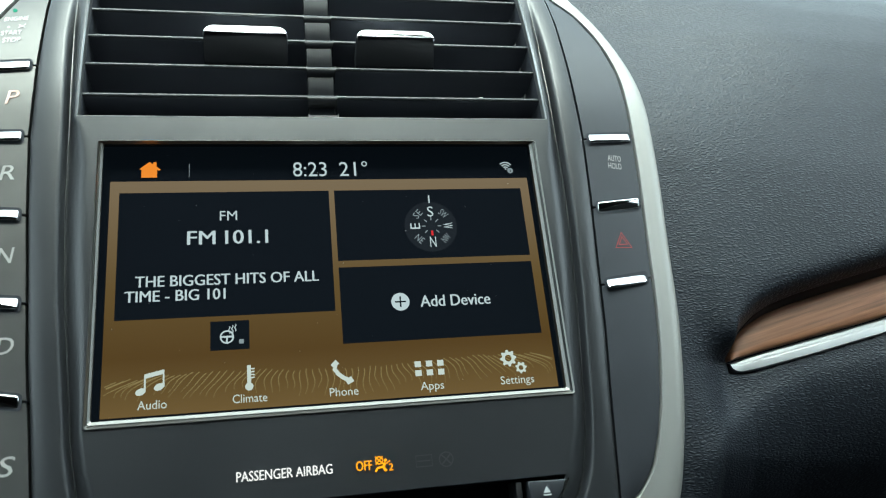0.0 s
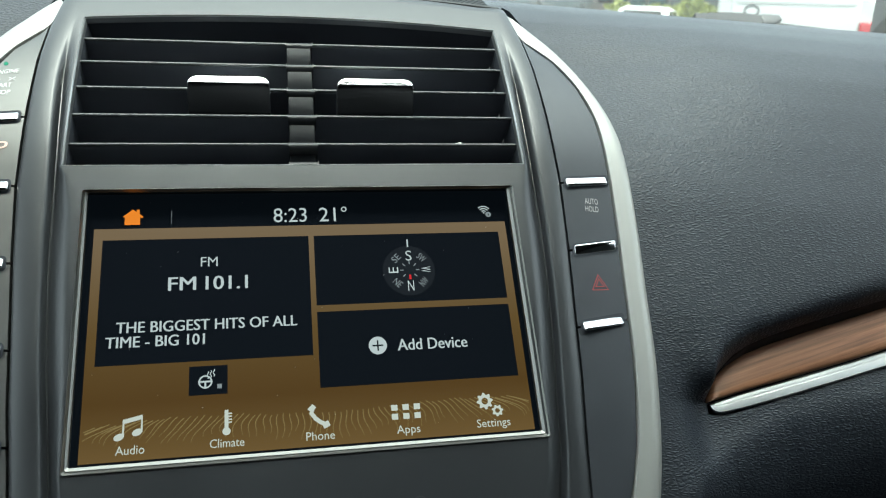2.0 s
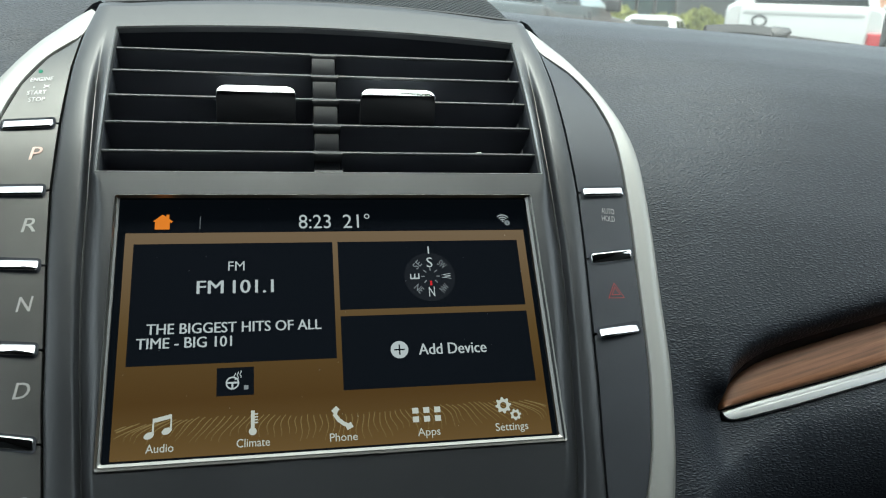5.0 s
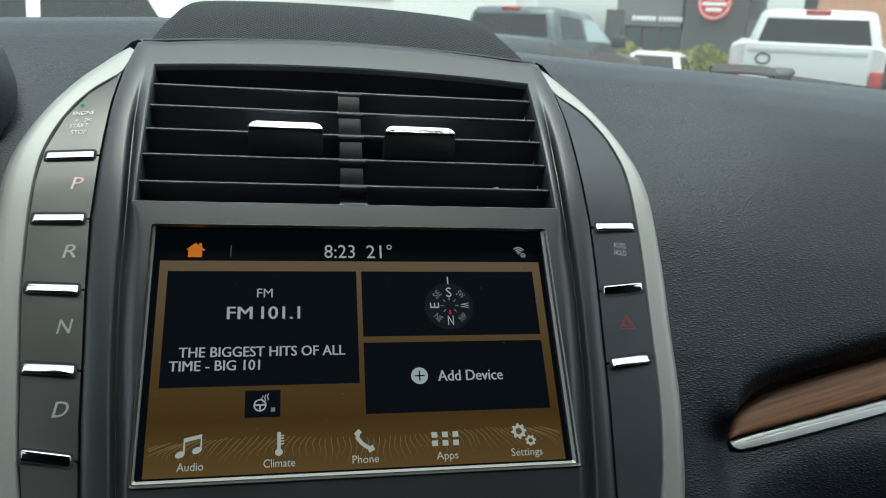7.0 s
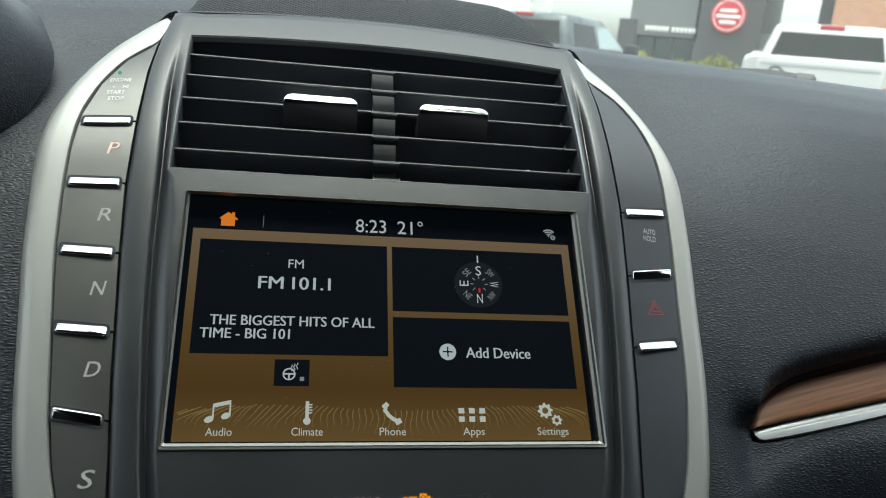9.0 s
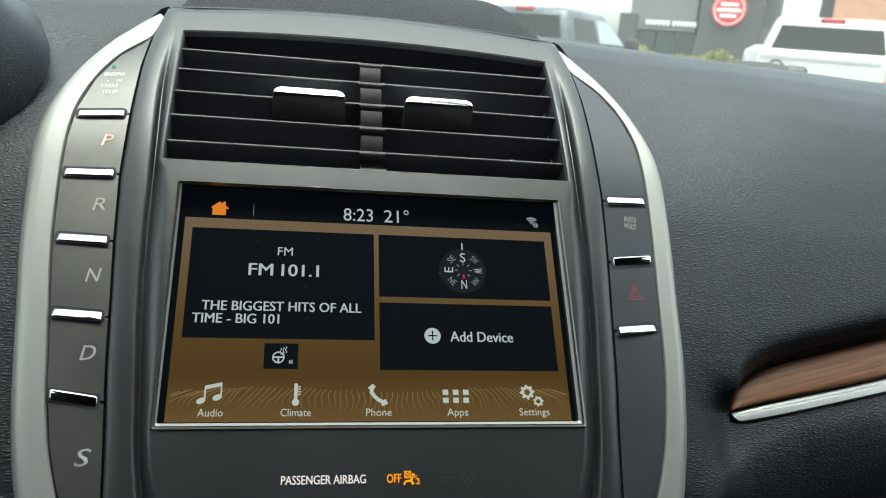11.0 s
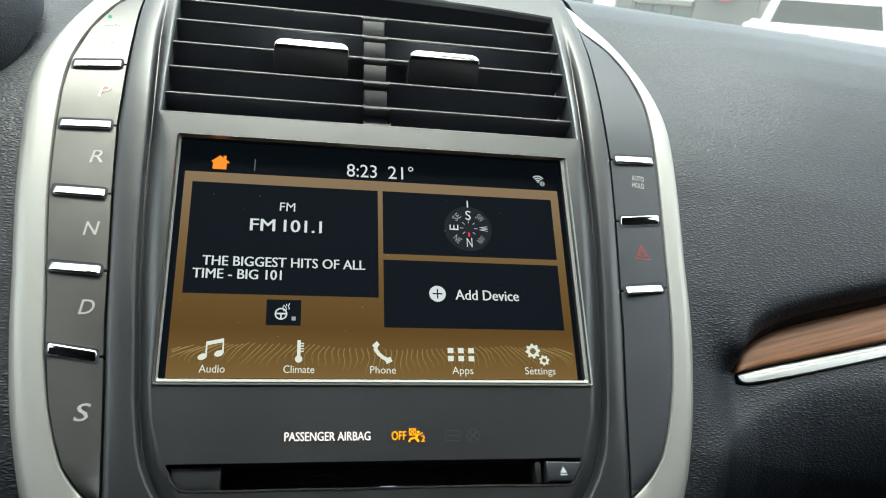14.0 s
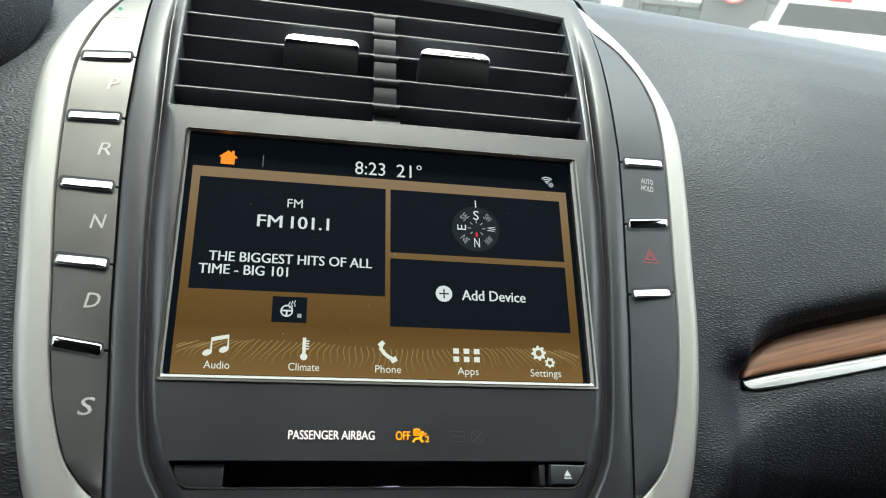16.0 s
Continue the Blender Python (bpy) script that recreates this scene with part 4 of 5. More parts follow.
bm = bmesh.new()
rows = []
for x in [1.7765, 1.779, 1.784, 1.79, 1.80, 1.815] + list(np.linspace(1.83, 2.9, 50)) + grow(2.95, 4.9, 14, 1.2):
    t, b = wood_top(x) + 0.022 * smooth01((x - 1.776) / 0.06), wood_low(x) + 0.003
    base = dash_base(x, (t + b) / 2) + INLAY
    rows.append([(x, base + y, b + (t - b) * k) for k, y in ((0.0, 0.02), (0.0, -0.012), (0.08, -0.022), (0.25, -0.020), (0.5, -0.012), (0.75, -0.002), (0.92, 0.008), (1.0, 0.030))])
sheet(bm, rows)
part("wood_inlay", bm, M_WOOD, dash, "open-pore walnut inlay with a rounded tip", angle=60)
# a black strip paints the shade where the leather rolls over the walnut
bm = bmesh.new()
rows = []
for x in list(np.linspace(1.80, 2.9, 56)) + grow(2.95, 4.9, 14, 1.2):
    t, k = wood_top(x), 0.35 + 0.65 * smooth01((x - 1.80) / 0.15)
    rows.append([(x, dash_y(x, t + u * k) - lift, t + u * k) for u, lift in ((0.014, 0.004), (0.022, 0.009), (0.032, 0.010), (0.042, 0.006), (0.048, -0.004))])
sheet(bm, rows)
part("inlay_shade_strip", bm, M_TAB, dash, "thin matt black strip for the shade under the leather roll", angle=60)
bm = bmesh.new()
rows = []
for x in [1.7765, 1.779, 1.784, 1.79, 1.80, 1.815] + list(np.linspace(1.83, 2.9, 50)) + grow(2.95, 4.9, 14, 1.2):
    t, b = wood_low(x) - 0.004, chrome_low(x)
    base = dash_base(x, (t + b) / 2) + INLAY
    rows.append([(x, base + y, b + (t - b) * k) for k, y in ((0.0, 0.13), (0.0, 0.002), (0.05, -0.010), (0.12, -0.014), (0.52, -0.012), (0.60, -0.010), (0.66, -0.004), (0.92, 0.000), (1.0, 0.004), (1.0, 0.06))])
sheet(bm, rows)
part("chrome_strip", bm, M_ALU, dash, "satin chrome strip under the walnut inlay", angle=35)

# instrument hood: a leather pillow that swells out of the dashboard beside the centre panel
bm = bmesh.new()
edge = [(x + 0.04, z - 0.07) for x, z in spline([(-2.02, 2.12), (-1.87, 1.92), (-1.77, 1.72), (-1.70, 1.56), (-1.67, 1.42), (-1.685, 1.25), (-1.75, 1.05), (-1.87, 0.87), (-2.15, 0.72), (-3.0, 0.62)], 60)]
core = (-3.1, 1.55)
rows = []
for x, z in edge:
    rise = 0.78 * smooth01((2.15 - z) / 0.7)
    row = []
    for w in (0.0, 0.01, 0.03, 0.06, 0.10, 0.16, 0.24, 0.34, 0.48, 0.65, 0.82, 1.0):
        px, pz = x + (core[0] - x) * w, z + (core[1] - z) * w
        row.append((px, dash_base(px, pz) + 0.05 - rise * (1 - (1 - min(1.0, w * 1.6)) ** 3.0) - 0.05 * smooth01(w * 20), pz))
    rows.append(row)
sheet(bm, rows)
solo("instrument_hood", bm, M_LEATHER, "rounded charcoal leather instrument hood", "instrument hood", angle=80)

# ------------------------------------------------------------------ speaker grille on the crest
bm = bmesh.new()


def grille_pt(u, w):
    """u across, w from the front edge back along the crest."""
    half = 1.060 - 0.03 * w - 0.03 * w * w
    x = u * half
    z0 = 1.722 + 0.085 * (1 - u * u)
    y0 = depth(z0) + 0.02
    # forward along the car's level, rising then falling
    up = 0.225 * math.sin(min(1.0, w) * 1.9) * (1 - abs(u) ** 24.0) ** 0.6 + 0.045 * w
    run = 1.3 * w
    c, s = math.cos(radians(LEAN)), math.sin(radians(LEAN))
    return (x, y0 + run * c - up * s, z0 + run * s + up * c)


sheet(bm, [[grille_pt(u, w) for u in np.linspace(-1, 1, 60)] for w in np.linspace(0, 1, 24)])
grille = thing("speaker_grille", "domed charcoal perforated speaker grille on the dashboard top", "speaker grille", PROUD)
part("mesh_cover", bm, M_GRILLE, grille, "fine perforated charcoal mesh", angle=80)
bm = bmesh.new()
sheet(bm, [[(x, y - 0.004 + dy, z - 0.010 + dz) for x, y, z in (grille_pt(u, 0.0) for u in np.linspace(-1, 1, 60))] for dy, dz in ((-0.004, 0.002), (-0.010, 0.014), (-0.004, 0.028), (0.014, 0.034))])
part("front_seam", bm, M_BLACK, grille, "black seam along the front edge")
for sgn in (-1, 1):
    bm = bmesh.new()
    d0 = depth(1.62)
    rows = [[(sgn * 1.075, d0 + 0.12, 1.60), (sgn * 1.09, d0 + 0.12, 1.60), (sgn * 1.13, d0 + 0.13, 1.59), (sgn * 1.33, d0 + 0.30, 1.48)]]
    rows.append([(sgn * 1.07, d0 + 0.085, 1.69), (sgn * 1.085, d0 + 0.075, 1.695), (sgn * 1.12, d0 + 0.085, 1.69), (sgn * 1.33, d0 + 0.26, 1.55)])
    for w in np.linspace(0.0, 1, 20):
        x, y, z = grille_pt(sgn, w)
        rows.append([(x, y + 0.0, z + 0.0), (x + sgn * 0.02, y - 0.012, z + 0.012), (x + sgn * 0.06, y - 0.0, z + 0.0), (x + sgn * 0.30, y + 0.16, z - 0.16)])
    sheet(bm, rows)
    part("grille_frame", bm, M_LEATHER, grille, "leather-wrapped edge of the grille", angle=80)

# ------------------------------------------------------------------ cabin shell, unseen: closes the cabin and shapes its light
M_LINER = plastic("charcoal_headliner_cloth", (0.028, 0.028, 0.029), 0.9, 0.3, 900.0)
M_DOOR = plastic("charcoal_door_panel", (0.03, 0.031, 0.033), 0.6)
M_CARPET = plastic("dark_carpet", (0.03, 0.03, 0.032), 0.95, 0.6, 500.0)
M_SEAT = plastic("dark_seat_leather", (0.025, 0.025, 0.026), 0.5)
GROUND = pose(0, 0, 0)
# the roof's front edge is placed to darken what the panel mirrors
bm = bmesh.new()
box(bm, -0.74, 0.74, -2.1, -0.10, 1.66, 1.70, 0.004)
solo("ceiling", bm, M_LINER, "unseen charcoal cloth headliner above the seats", "headliner", GROUND, "structure")
bm = bmesh.new()
box(bm, -0.74, 0.74, -2.1, 0.62, 0.30, 0.34)
solo("floor", bm, M_CARPET, "dark carpeted cabin floor", "floor", GROUND, "structure")
# added side walls: sill heights and closed rear set how much light enters
for sgn, nm, sill, pillar in ((-1, "wall_driver_side", 1.27, -0.48), (1, "wall_passenger_side", 1.27, -0.35)):
    bm = bmesh.new()
    box(bm, sgn * 0.78 - 0.03, sgn * 0.78 + 0.03, -2.1, 0.62, 0.30, sill, 0.01)
    box(bm, sgn * 0.75 - 0.03, sgn * 0.75 + 0.03, -2.1, pillar, 1.15, 1.70, 0.01)
    box(bm, sgn * 0.72 - 0.05, sgn * 0.72 + 0.05, -0.62, -0.40, 1.58, 1.70, 0.01)
    solo(nm, bm, M_DOOR, "unseen charcoal side wall, closed at the rear to hold back light", "door panel", GROUND, "structure")
bm = bmesh.new()
box(bm, -0.75, 0.75, -2.14, -2.08, 0.30, 1.70, 0.01)
solo("wall_rear", bm, M_DOOR, "unseen plain charcoal wall closing the cabin behind", "rear wall", GROUND, "structure")
for x in (-0.38, 0.38):
    seat = thing("front_seat", "dark leather front seat facing the dashboard", "car seat", pose(x, -0.95, 0.29), group="front seats")
    bm = bmesh.new()
    box(bm, -0.25, 0.25, -0.25, 0.27, 0.05, 0.28, 0.06, 4)
    part("cushion", bm, M_SEAT, seat)
    bm = bmesh.new()
    box(bm, -0.25, 0.25, -0.36, -0.20, 0.25, 0.88, 0.06, 4)
    part("backrest", bm, M_SEAT, seat)
    bm = bmesh.new()
    box(bm, -0.13, 0.13, -0.38, -0.28, 0.92, 1.12, 0.04, 4)
    part("headrest", bm, M_SEAT, seat)

# windscreen pillars and cowl
for sgn in (-1, 1):
    bm = bmesh.new()
    rows = []
    for w in np.linspace(0, 1, 10):
        x = sgn * (0.78 - 0.13 * w)
        y, z = 0.60 - 0.70 * w, 1.12 + 0.55 * w
        rows.append([(10 * (x + dx), 10 * (y + dy), 10 * z) for dx, dy in ((-0.05, -0.03), (0.05, -0.03), (0.05, 0.03), (-0.05, 0.03), (-0.05, -0.03))])
    sheet(bm, rows)
    solo("windscreen_pillar", bm, M_LINER, "charcoal trimmed windscreen pillar", "pillar", GROUND, "structure")

# windscreen: clear raked glass that mirrors the dashboard faintly
M_SCREEN = bpy.data.materials.new("windscreen_glass")
M_SCREEN.use_nodes = True
_nt = M_SCREEN.node_tree
_nt.nodes.clear()
_o, _mx, _tr, _gl, _fr, _film, _haze = (_nt.nodes.new(k) for k in ("ShaderNodeOutputMaterial", "ShaderNodeMixShader", "ShaderNodeBsdfTransparent", "ShaderNodeBsdfGlossy", "ShaderNodeFresnel", "ShaderNodeMixShader", "ShaderNodeBsdfTranslucent"))
_tr.inputs[0].default_value = (0.90, 0.92, 0.915, 1)
_gl.inputs["Roughness"].default_value = 0.03
_fr.inputs["IOR"].default_value = 1.5
# a translucent share added to the glass veils the view with pale haze
_haze.inputs[0].default_value = (0.80, 0.80, 0.78, 1)
_film.inputs[0].default_value = 0.045
for a, b in ((_tr.outputs[0], _film.inputs[1]), (_haze.outputs[0], _film.inputs[2]), (_fr.outputs[0], _mx.inputs[0]), (_film.outputs[0], _mx.inputs[1]), (_gl.outputs[0], _mx.inputs[2]), (_mx.outputs[0], _o.inputs[0])):
    _nt.links.new(a, b)
bm = bmesh.new()
sheet(bm, [[(u * (7.6 - 1.5 * w), 5.95 - 7.0 * w - 0.5 * u * u * (1 - w), 11.3 + 5.1 * w + 0.55 * w * (1 - w)) for u in np.linspace(-1, 1, 25)] for w in np.linspace(0, 1, 17)])
wind = solo("window_1", bm, M_SCREEN, "clear raked windscreen above the dashboard", "windscreen", GROUND, "structure", angle=80)
if wind.data.polygons[100].normal.z > 0:
    wind.data.flip_normals()
wind.visible_shadow = False

# dust motes on glass and panel
rng = random.Random(8)
vs, fs = [], []
for i in range(48):
    x, z = rng.uniform(-0.10, 0.10), rng.uniform(-0.085, 0.055)
    on = -0.0882 < x < 0.0868 and z > -0.053
    y = -0.00045 if on else FACE * 0.1 - 0.0002
    if not on and z > -0.058:
        continue
    r, a, k = rng.uniform(0.00008, 0.00022), rng.uniform(0, 3.1), rng.choice((1, 1, 1, 2.5))
    b = len(vs)
    for dx, dz in ((-k, 0), (0, -1), (k, 0), (0, 1)):
        vs.append((x + r * (dx * math.cos(a) - dz * math.sin(a)), y, z + r * (dx * math.sin(a) + dz * math.cos(a))))
    fs.append((b, b + 1, b + 2, b + 3))
me = bpy.data.meshes.new("dust")
me.from_pydata(vs, [], fs)
me.materials.append(material("pale_dust", (0.16, 0.16, 0.16), 0.9))
_d = new("dust", me)
_d.matrix_world = PANEL
tagged(_d, "scattered pale dust motes on the screen and panel", "dust", kind="stuff")

# ------------------------------------------------------------------ outside: a car park, in its own bearing
LOT = pose(0, 0, 0, 0, 0, -37)
M_ASPHALT = material("asphalt", (0.05, 0.05, 0.05), 0.85)
_f = noise_tex(M_ASPHALT, coords(M_ASPHALT), 3.0, 8)
vary(M_ASPHALT, _f, 0.3, 0.7, (0.035, 0.035, 0.036), (0.075, 0.074, 0.072))
bump(M_ASPHALT, noise_tex(M_ASPHALT, coords(M_ASPHALT), 160.0, 3), 0.4, 0.004)
M_WHITE_CAR = material("white_car_paint", (0.45, 0.45, 0.44), 0.28)
M_GREY_CAR = material("blue_grey_car_paint", (0.058, 0.070, 0.076), 0.45, 0.1, 0.3)
M_SILVER_CAR = material("pale_silver_car_paint", (0.60, 0.64, 0.62), 0.3, 0.3)
for _m in (M_WHITE_CAR, M_GREY_CAR, M_SILVER_CAR):
    _m.node_tree.nodes["Principled BSDF"].inputs["Coat Weight"].default_value = 0.2
    vary_rough(_m, noise_tex(_m, coords(_m), 2.0, 5), 0.22, 0.36)
M_TINT = material("dark_tinted_glass", (0.010, 0.013, 0.013), 0.10, 0.0, 0.14)
M_TINT_CLEAR = material("pale_reflecting_glass", (0.22, 0.27, 0.28), 0.06)
M_TYRE = plastic("tyre_rubber", (0.02, 0.02, 0.02), 0.85, 0.4, 300.0)
M_RIM = material("alloy_rim", (0.5, 0.5, 0.5), 0.3, 0.9)
M_LAMP = material("red_lamp_glass", (0.30, 0.012, 0.018), 0.2)
M_TRIMBLACK = material("black_bumper_plastic", (0.02, 0.02, 0.022), 0.5)
M_STEEL = material("bright_bumper_steel", (0.7, 0.7, 0.7), 0.2, 1.0)

bm = bmesh.new()
sheet(bm, [[(x * 10, y * 10, 0) for x in (-2500, -60, -20, 0, 20, 60, 2500)] for y in (-2500, -60, -20, 0, 20, 60, 2500)])
solo("ground", bm, M_ASPHALT, "grey asphalt car park", "ground", GROUND, "structure")


def loft(bm, sections):
    """Closed sections (lists of points in metres) joined in order, capped."""
    vs = [[bm.verts.new(p) for p in s] for s in sections]
    n = len(vs[0])
    for a, b in zip(vs, vs[1:]):
        for i in range(n):
            bm.faces.new((a[i], a[(i + 1) % n], b[(i + 1) % n], b[i]))
    bm.faces.new(vs[0][::-1])
    bm.faces.new(vs[-1])
    return bm


def wheel(parent, x, y, r=0.40, w=0.26):
    bm = bmesh.new()
    prof = [(-w / 2, r * 0.62), (-w / 2, r * 0.92), (-w / 2 + 0.03, r), (w / 2 - 0.03, r), (w / 2, r * 0.92), (w / 2, r * 0.62)]
    rows = [[(10 * (x + px), 10 * (y + pr * math.cos(a)), 10 * (r + pr * math.sin(a))) for px, pr in prof] for a in np.linspace(0, 2 * math.pi, 25)]
    sheet(bm, rows)
    ty = part("wheel", bm, M_TYRE, parent, "black tyre")
    bm = bmesh.new()
    prof = [(-w / 2 + 0.02, 0.02), (-w / 2 + 0.04, r * 0.5), (-w / 2, r * 0.64), (w / 2, r * 0.64), (w / 2 - 0.04, r * 0.5), (w / 2 - 0.02, 0.02)]
    rows = [[(10 * (x + px), 10 * (y + pr * math.cos(a)), 10 * (r + pr * math.sin(a))) for px, pr in prof] for a in np.linspace(0, 2 * math.pi, 25)]
    sheet(bm, rows)
    part("rim", bm, M_RIM, ty, "alloy rim")


def quad(bm, pts, out=(0, 0, 0)):
    o = Vector(out)
    bm.faces.new([bm.verts.new(Vector(p) + o) for p in pts])
    return bm


def pickup(label, paint, m, bumper, side_glass):
    """A crew-cab pickup that faces +y, its tailgate at y = 0."""
    t = thing("pickup_truck", label, "pickup truck", m)
    bm = bmesh.new()
    # bed and lower body as one shell with rounded shoulders
    def sec(y, hw, z0, z1, r=0.09):
        return [(-hw + 0.05, y, z0), (hw - 0.05, y, z0), (hw, y, z0 + 0.12), (hw, y, z1 - r), (hw - 0.02, y, z1 - 0.03), (hw - r, y, z1), (-hw + r, y, z1), (-hw + 0.02, y, z1 - 0.03), (-hw, y, z1 - r), (-hw, y, z0 + 0.12)]
    loft(bm, [sec(0.0, 0.90, 0.62, 1.42), sec(0.05, 0.93, 0.52, 1.45), sec(1.6, 0.95, 0.48, 1.45), sec(1.72, 0.95, 0.45, 1.42), sec(2.2, 0.96, 0.42, 1.36), sec(4.0, 0.96, 0.42, 1.34), sec(4.15, 0.96, 0.42, 1.33), sec(5.3, 0.93, 0.45, 1.26), sec(5.62, 0.86, 0.50, 1.12)])
    part("body", bm, paint, t, angle=45)
    # tailgate with a stamped panel
    bm = bmesh.new()
    box(bm, -0.755, 0.755, -0.035, 0.02, 0.74, 1.44, 0.02, 3)
    tg = part("tailgate", bm, paint, t)
    bm = bmesh.new()
    box(bm, -0.70, 0.70, -0.045, -0.03, 1.33, 1.395, 0.008)
    part("tailgate_crease", bm, paint, tg)
    # a dark ring on the tailgate in place of an oval windscreen reflection
    bm = bmesh.new()
    stroke(bm, [(-0.50 + 0.085 * math.cos(a), 1.25 + 0.06 * math.sin(a)) for a in np.linspace(0, 2 * math.pi, 24, endpoint=False)], 0.025, -0.040, True)
    part("oval_reflection", bm, M_TRIMBLACK, tg, "dark oval ring standing in for a windscreen reflection")
    # cab
    bm = bmesh.new()
    def cab(z, hw, y0, y1, r=0.10):
        return [(-hw + r, y0, z), (hw - r, y0, z), (hw, y0 + r, z), (hw, y1 - r, z), (hw - r, y1, z), (-hw + r, y1, z), (-hw, y1 - r, z), (-hw, y0 + r, z)]
    loft(bm, [cab(1.25, 0.945, 1.70, 4.25), cab(1.42, 0.94, 1.71, 4.10), cab(1.86, 0.80, 1.80, 3.35), cab(1.93, 0.76, 1.85, 3.22), cab(1.96, 0.66, 1.98, 3.05)])
    part("cab", bm, paint, t, angle=45)
    # glass, set a few millimetres proud of the cab faces
    def on_back(x, z):
        w = (z - 1.42) / 0.44
        return (x, 1.71 + 0.09 * w - 0.006, z)
    bm = bmesh.new()
    quad(bm, [on_back(-0.78, 1.48), on_back(0.78, 1.48), on_back(0.68, 1.83), on_back(-0.68, 1.83)])
    part("rear_window", bm, M_TINT, t, "dark tinted rear window")
    for sgn in (-1, 1):
        for y0, y1, y0t, y1t, g in ((1.95, 2.78, 2.02, 2.76, M_TINT), (2.86, 3.85, 2.84, 3.30, side_glass)):
            bm = bmesh.new()
            def on_side(y, z):
                w = (z - 1.42) / 0.44
                return (sgn * (0.94 - 0.14 * w + 0.006), y, z)
            quad(bm, [on_side(y0, 1.47), on_side(y1, 1.47), on_side(y1t, 1.82), on_side(y0t, 1.82)])
            part("side_window", bm, g, t, "tinted side window")
        bm = bmesh.new()
        box(bm, sgn * 1.14 - 0.13, sgn * 1.14 + 0.13, 3.62, 3.74, 1.40, 1.60, 0.03, 3)
        part("door_mirror", bm, M_TRIMBLACK if paint is M_GREY_CAR else paint, t, "door mirror")
        bm = bmesh.new()
        box(bm, sgn * 0.845 - 0.08, sgn * 0.845 + 0.08, -0.05, 0.10, 0.80, 1.17, 0.025, 3)
        part("tail_lamp", bm, M_LAMP, t, "upright red tail lamp")
        for y in (1.0, 4.65):
            wheel(t, sgn * 0.86, y)
    bm = bmesh.new()
    quad(bm, [(-0.76, 4.075, 1.45), (0.76, 4.075, 1.45), (0.68, 3.40, 1.83), (-0.68, 3.40, 1.83)], (0, 0.012, 0.012))
    part("windscreen", bm, M_TINT, t, "tinted windscreen")
    bm = bmesh.new()
    box(bm, -0.17, 0.17, 1.80, 1.90, 1.885, 1.945, 0.012)
    part("brake_lamp", bm, M_LAMP, t, "red high brake lamp")
    bm = bmesh.new()
    box(bm, -0.98, 0.98, -0.16, 0.06, 0.52, 0.72, 0.03, 3)
    part("rear_bumper", bm, bumper, t, "rear bumper")
    return t


pickup("white crew-cab pickup truck parked with its tailgate towards the windscreen", M_WHITE_CAR, LOT @ pose(-0.12, 10.55, 0, 0, 0, -1) @ Matrix.Diagonal((0.97, 1, 1.05, 1)), M_STEEL, M_TINT)
pickup("blue-grey crew-cab pickup truck parked on the asphalt", M_GREY_CAR, LOT @ pose(-5.0, 10.3, 0, 0, 0, -10), M_STEEL, M_TINT_CLEAR)


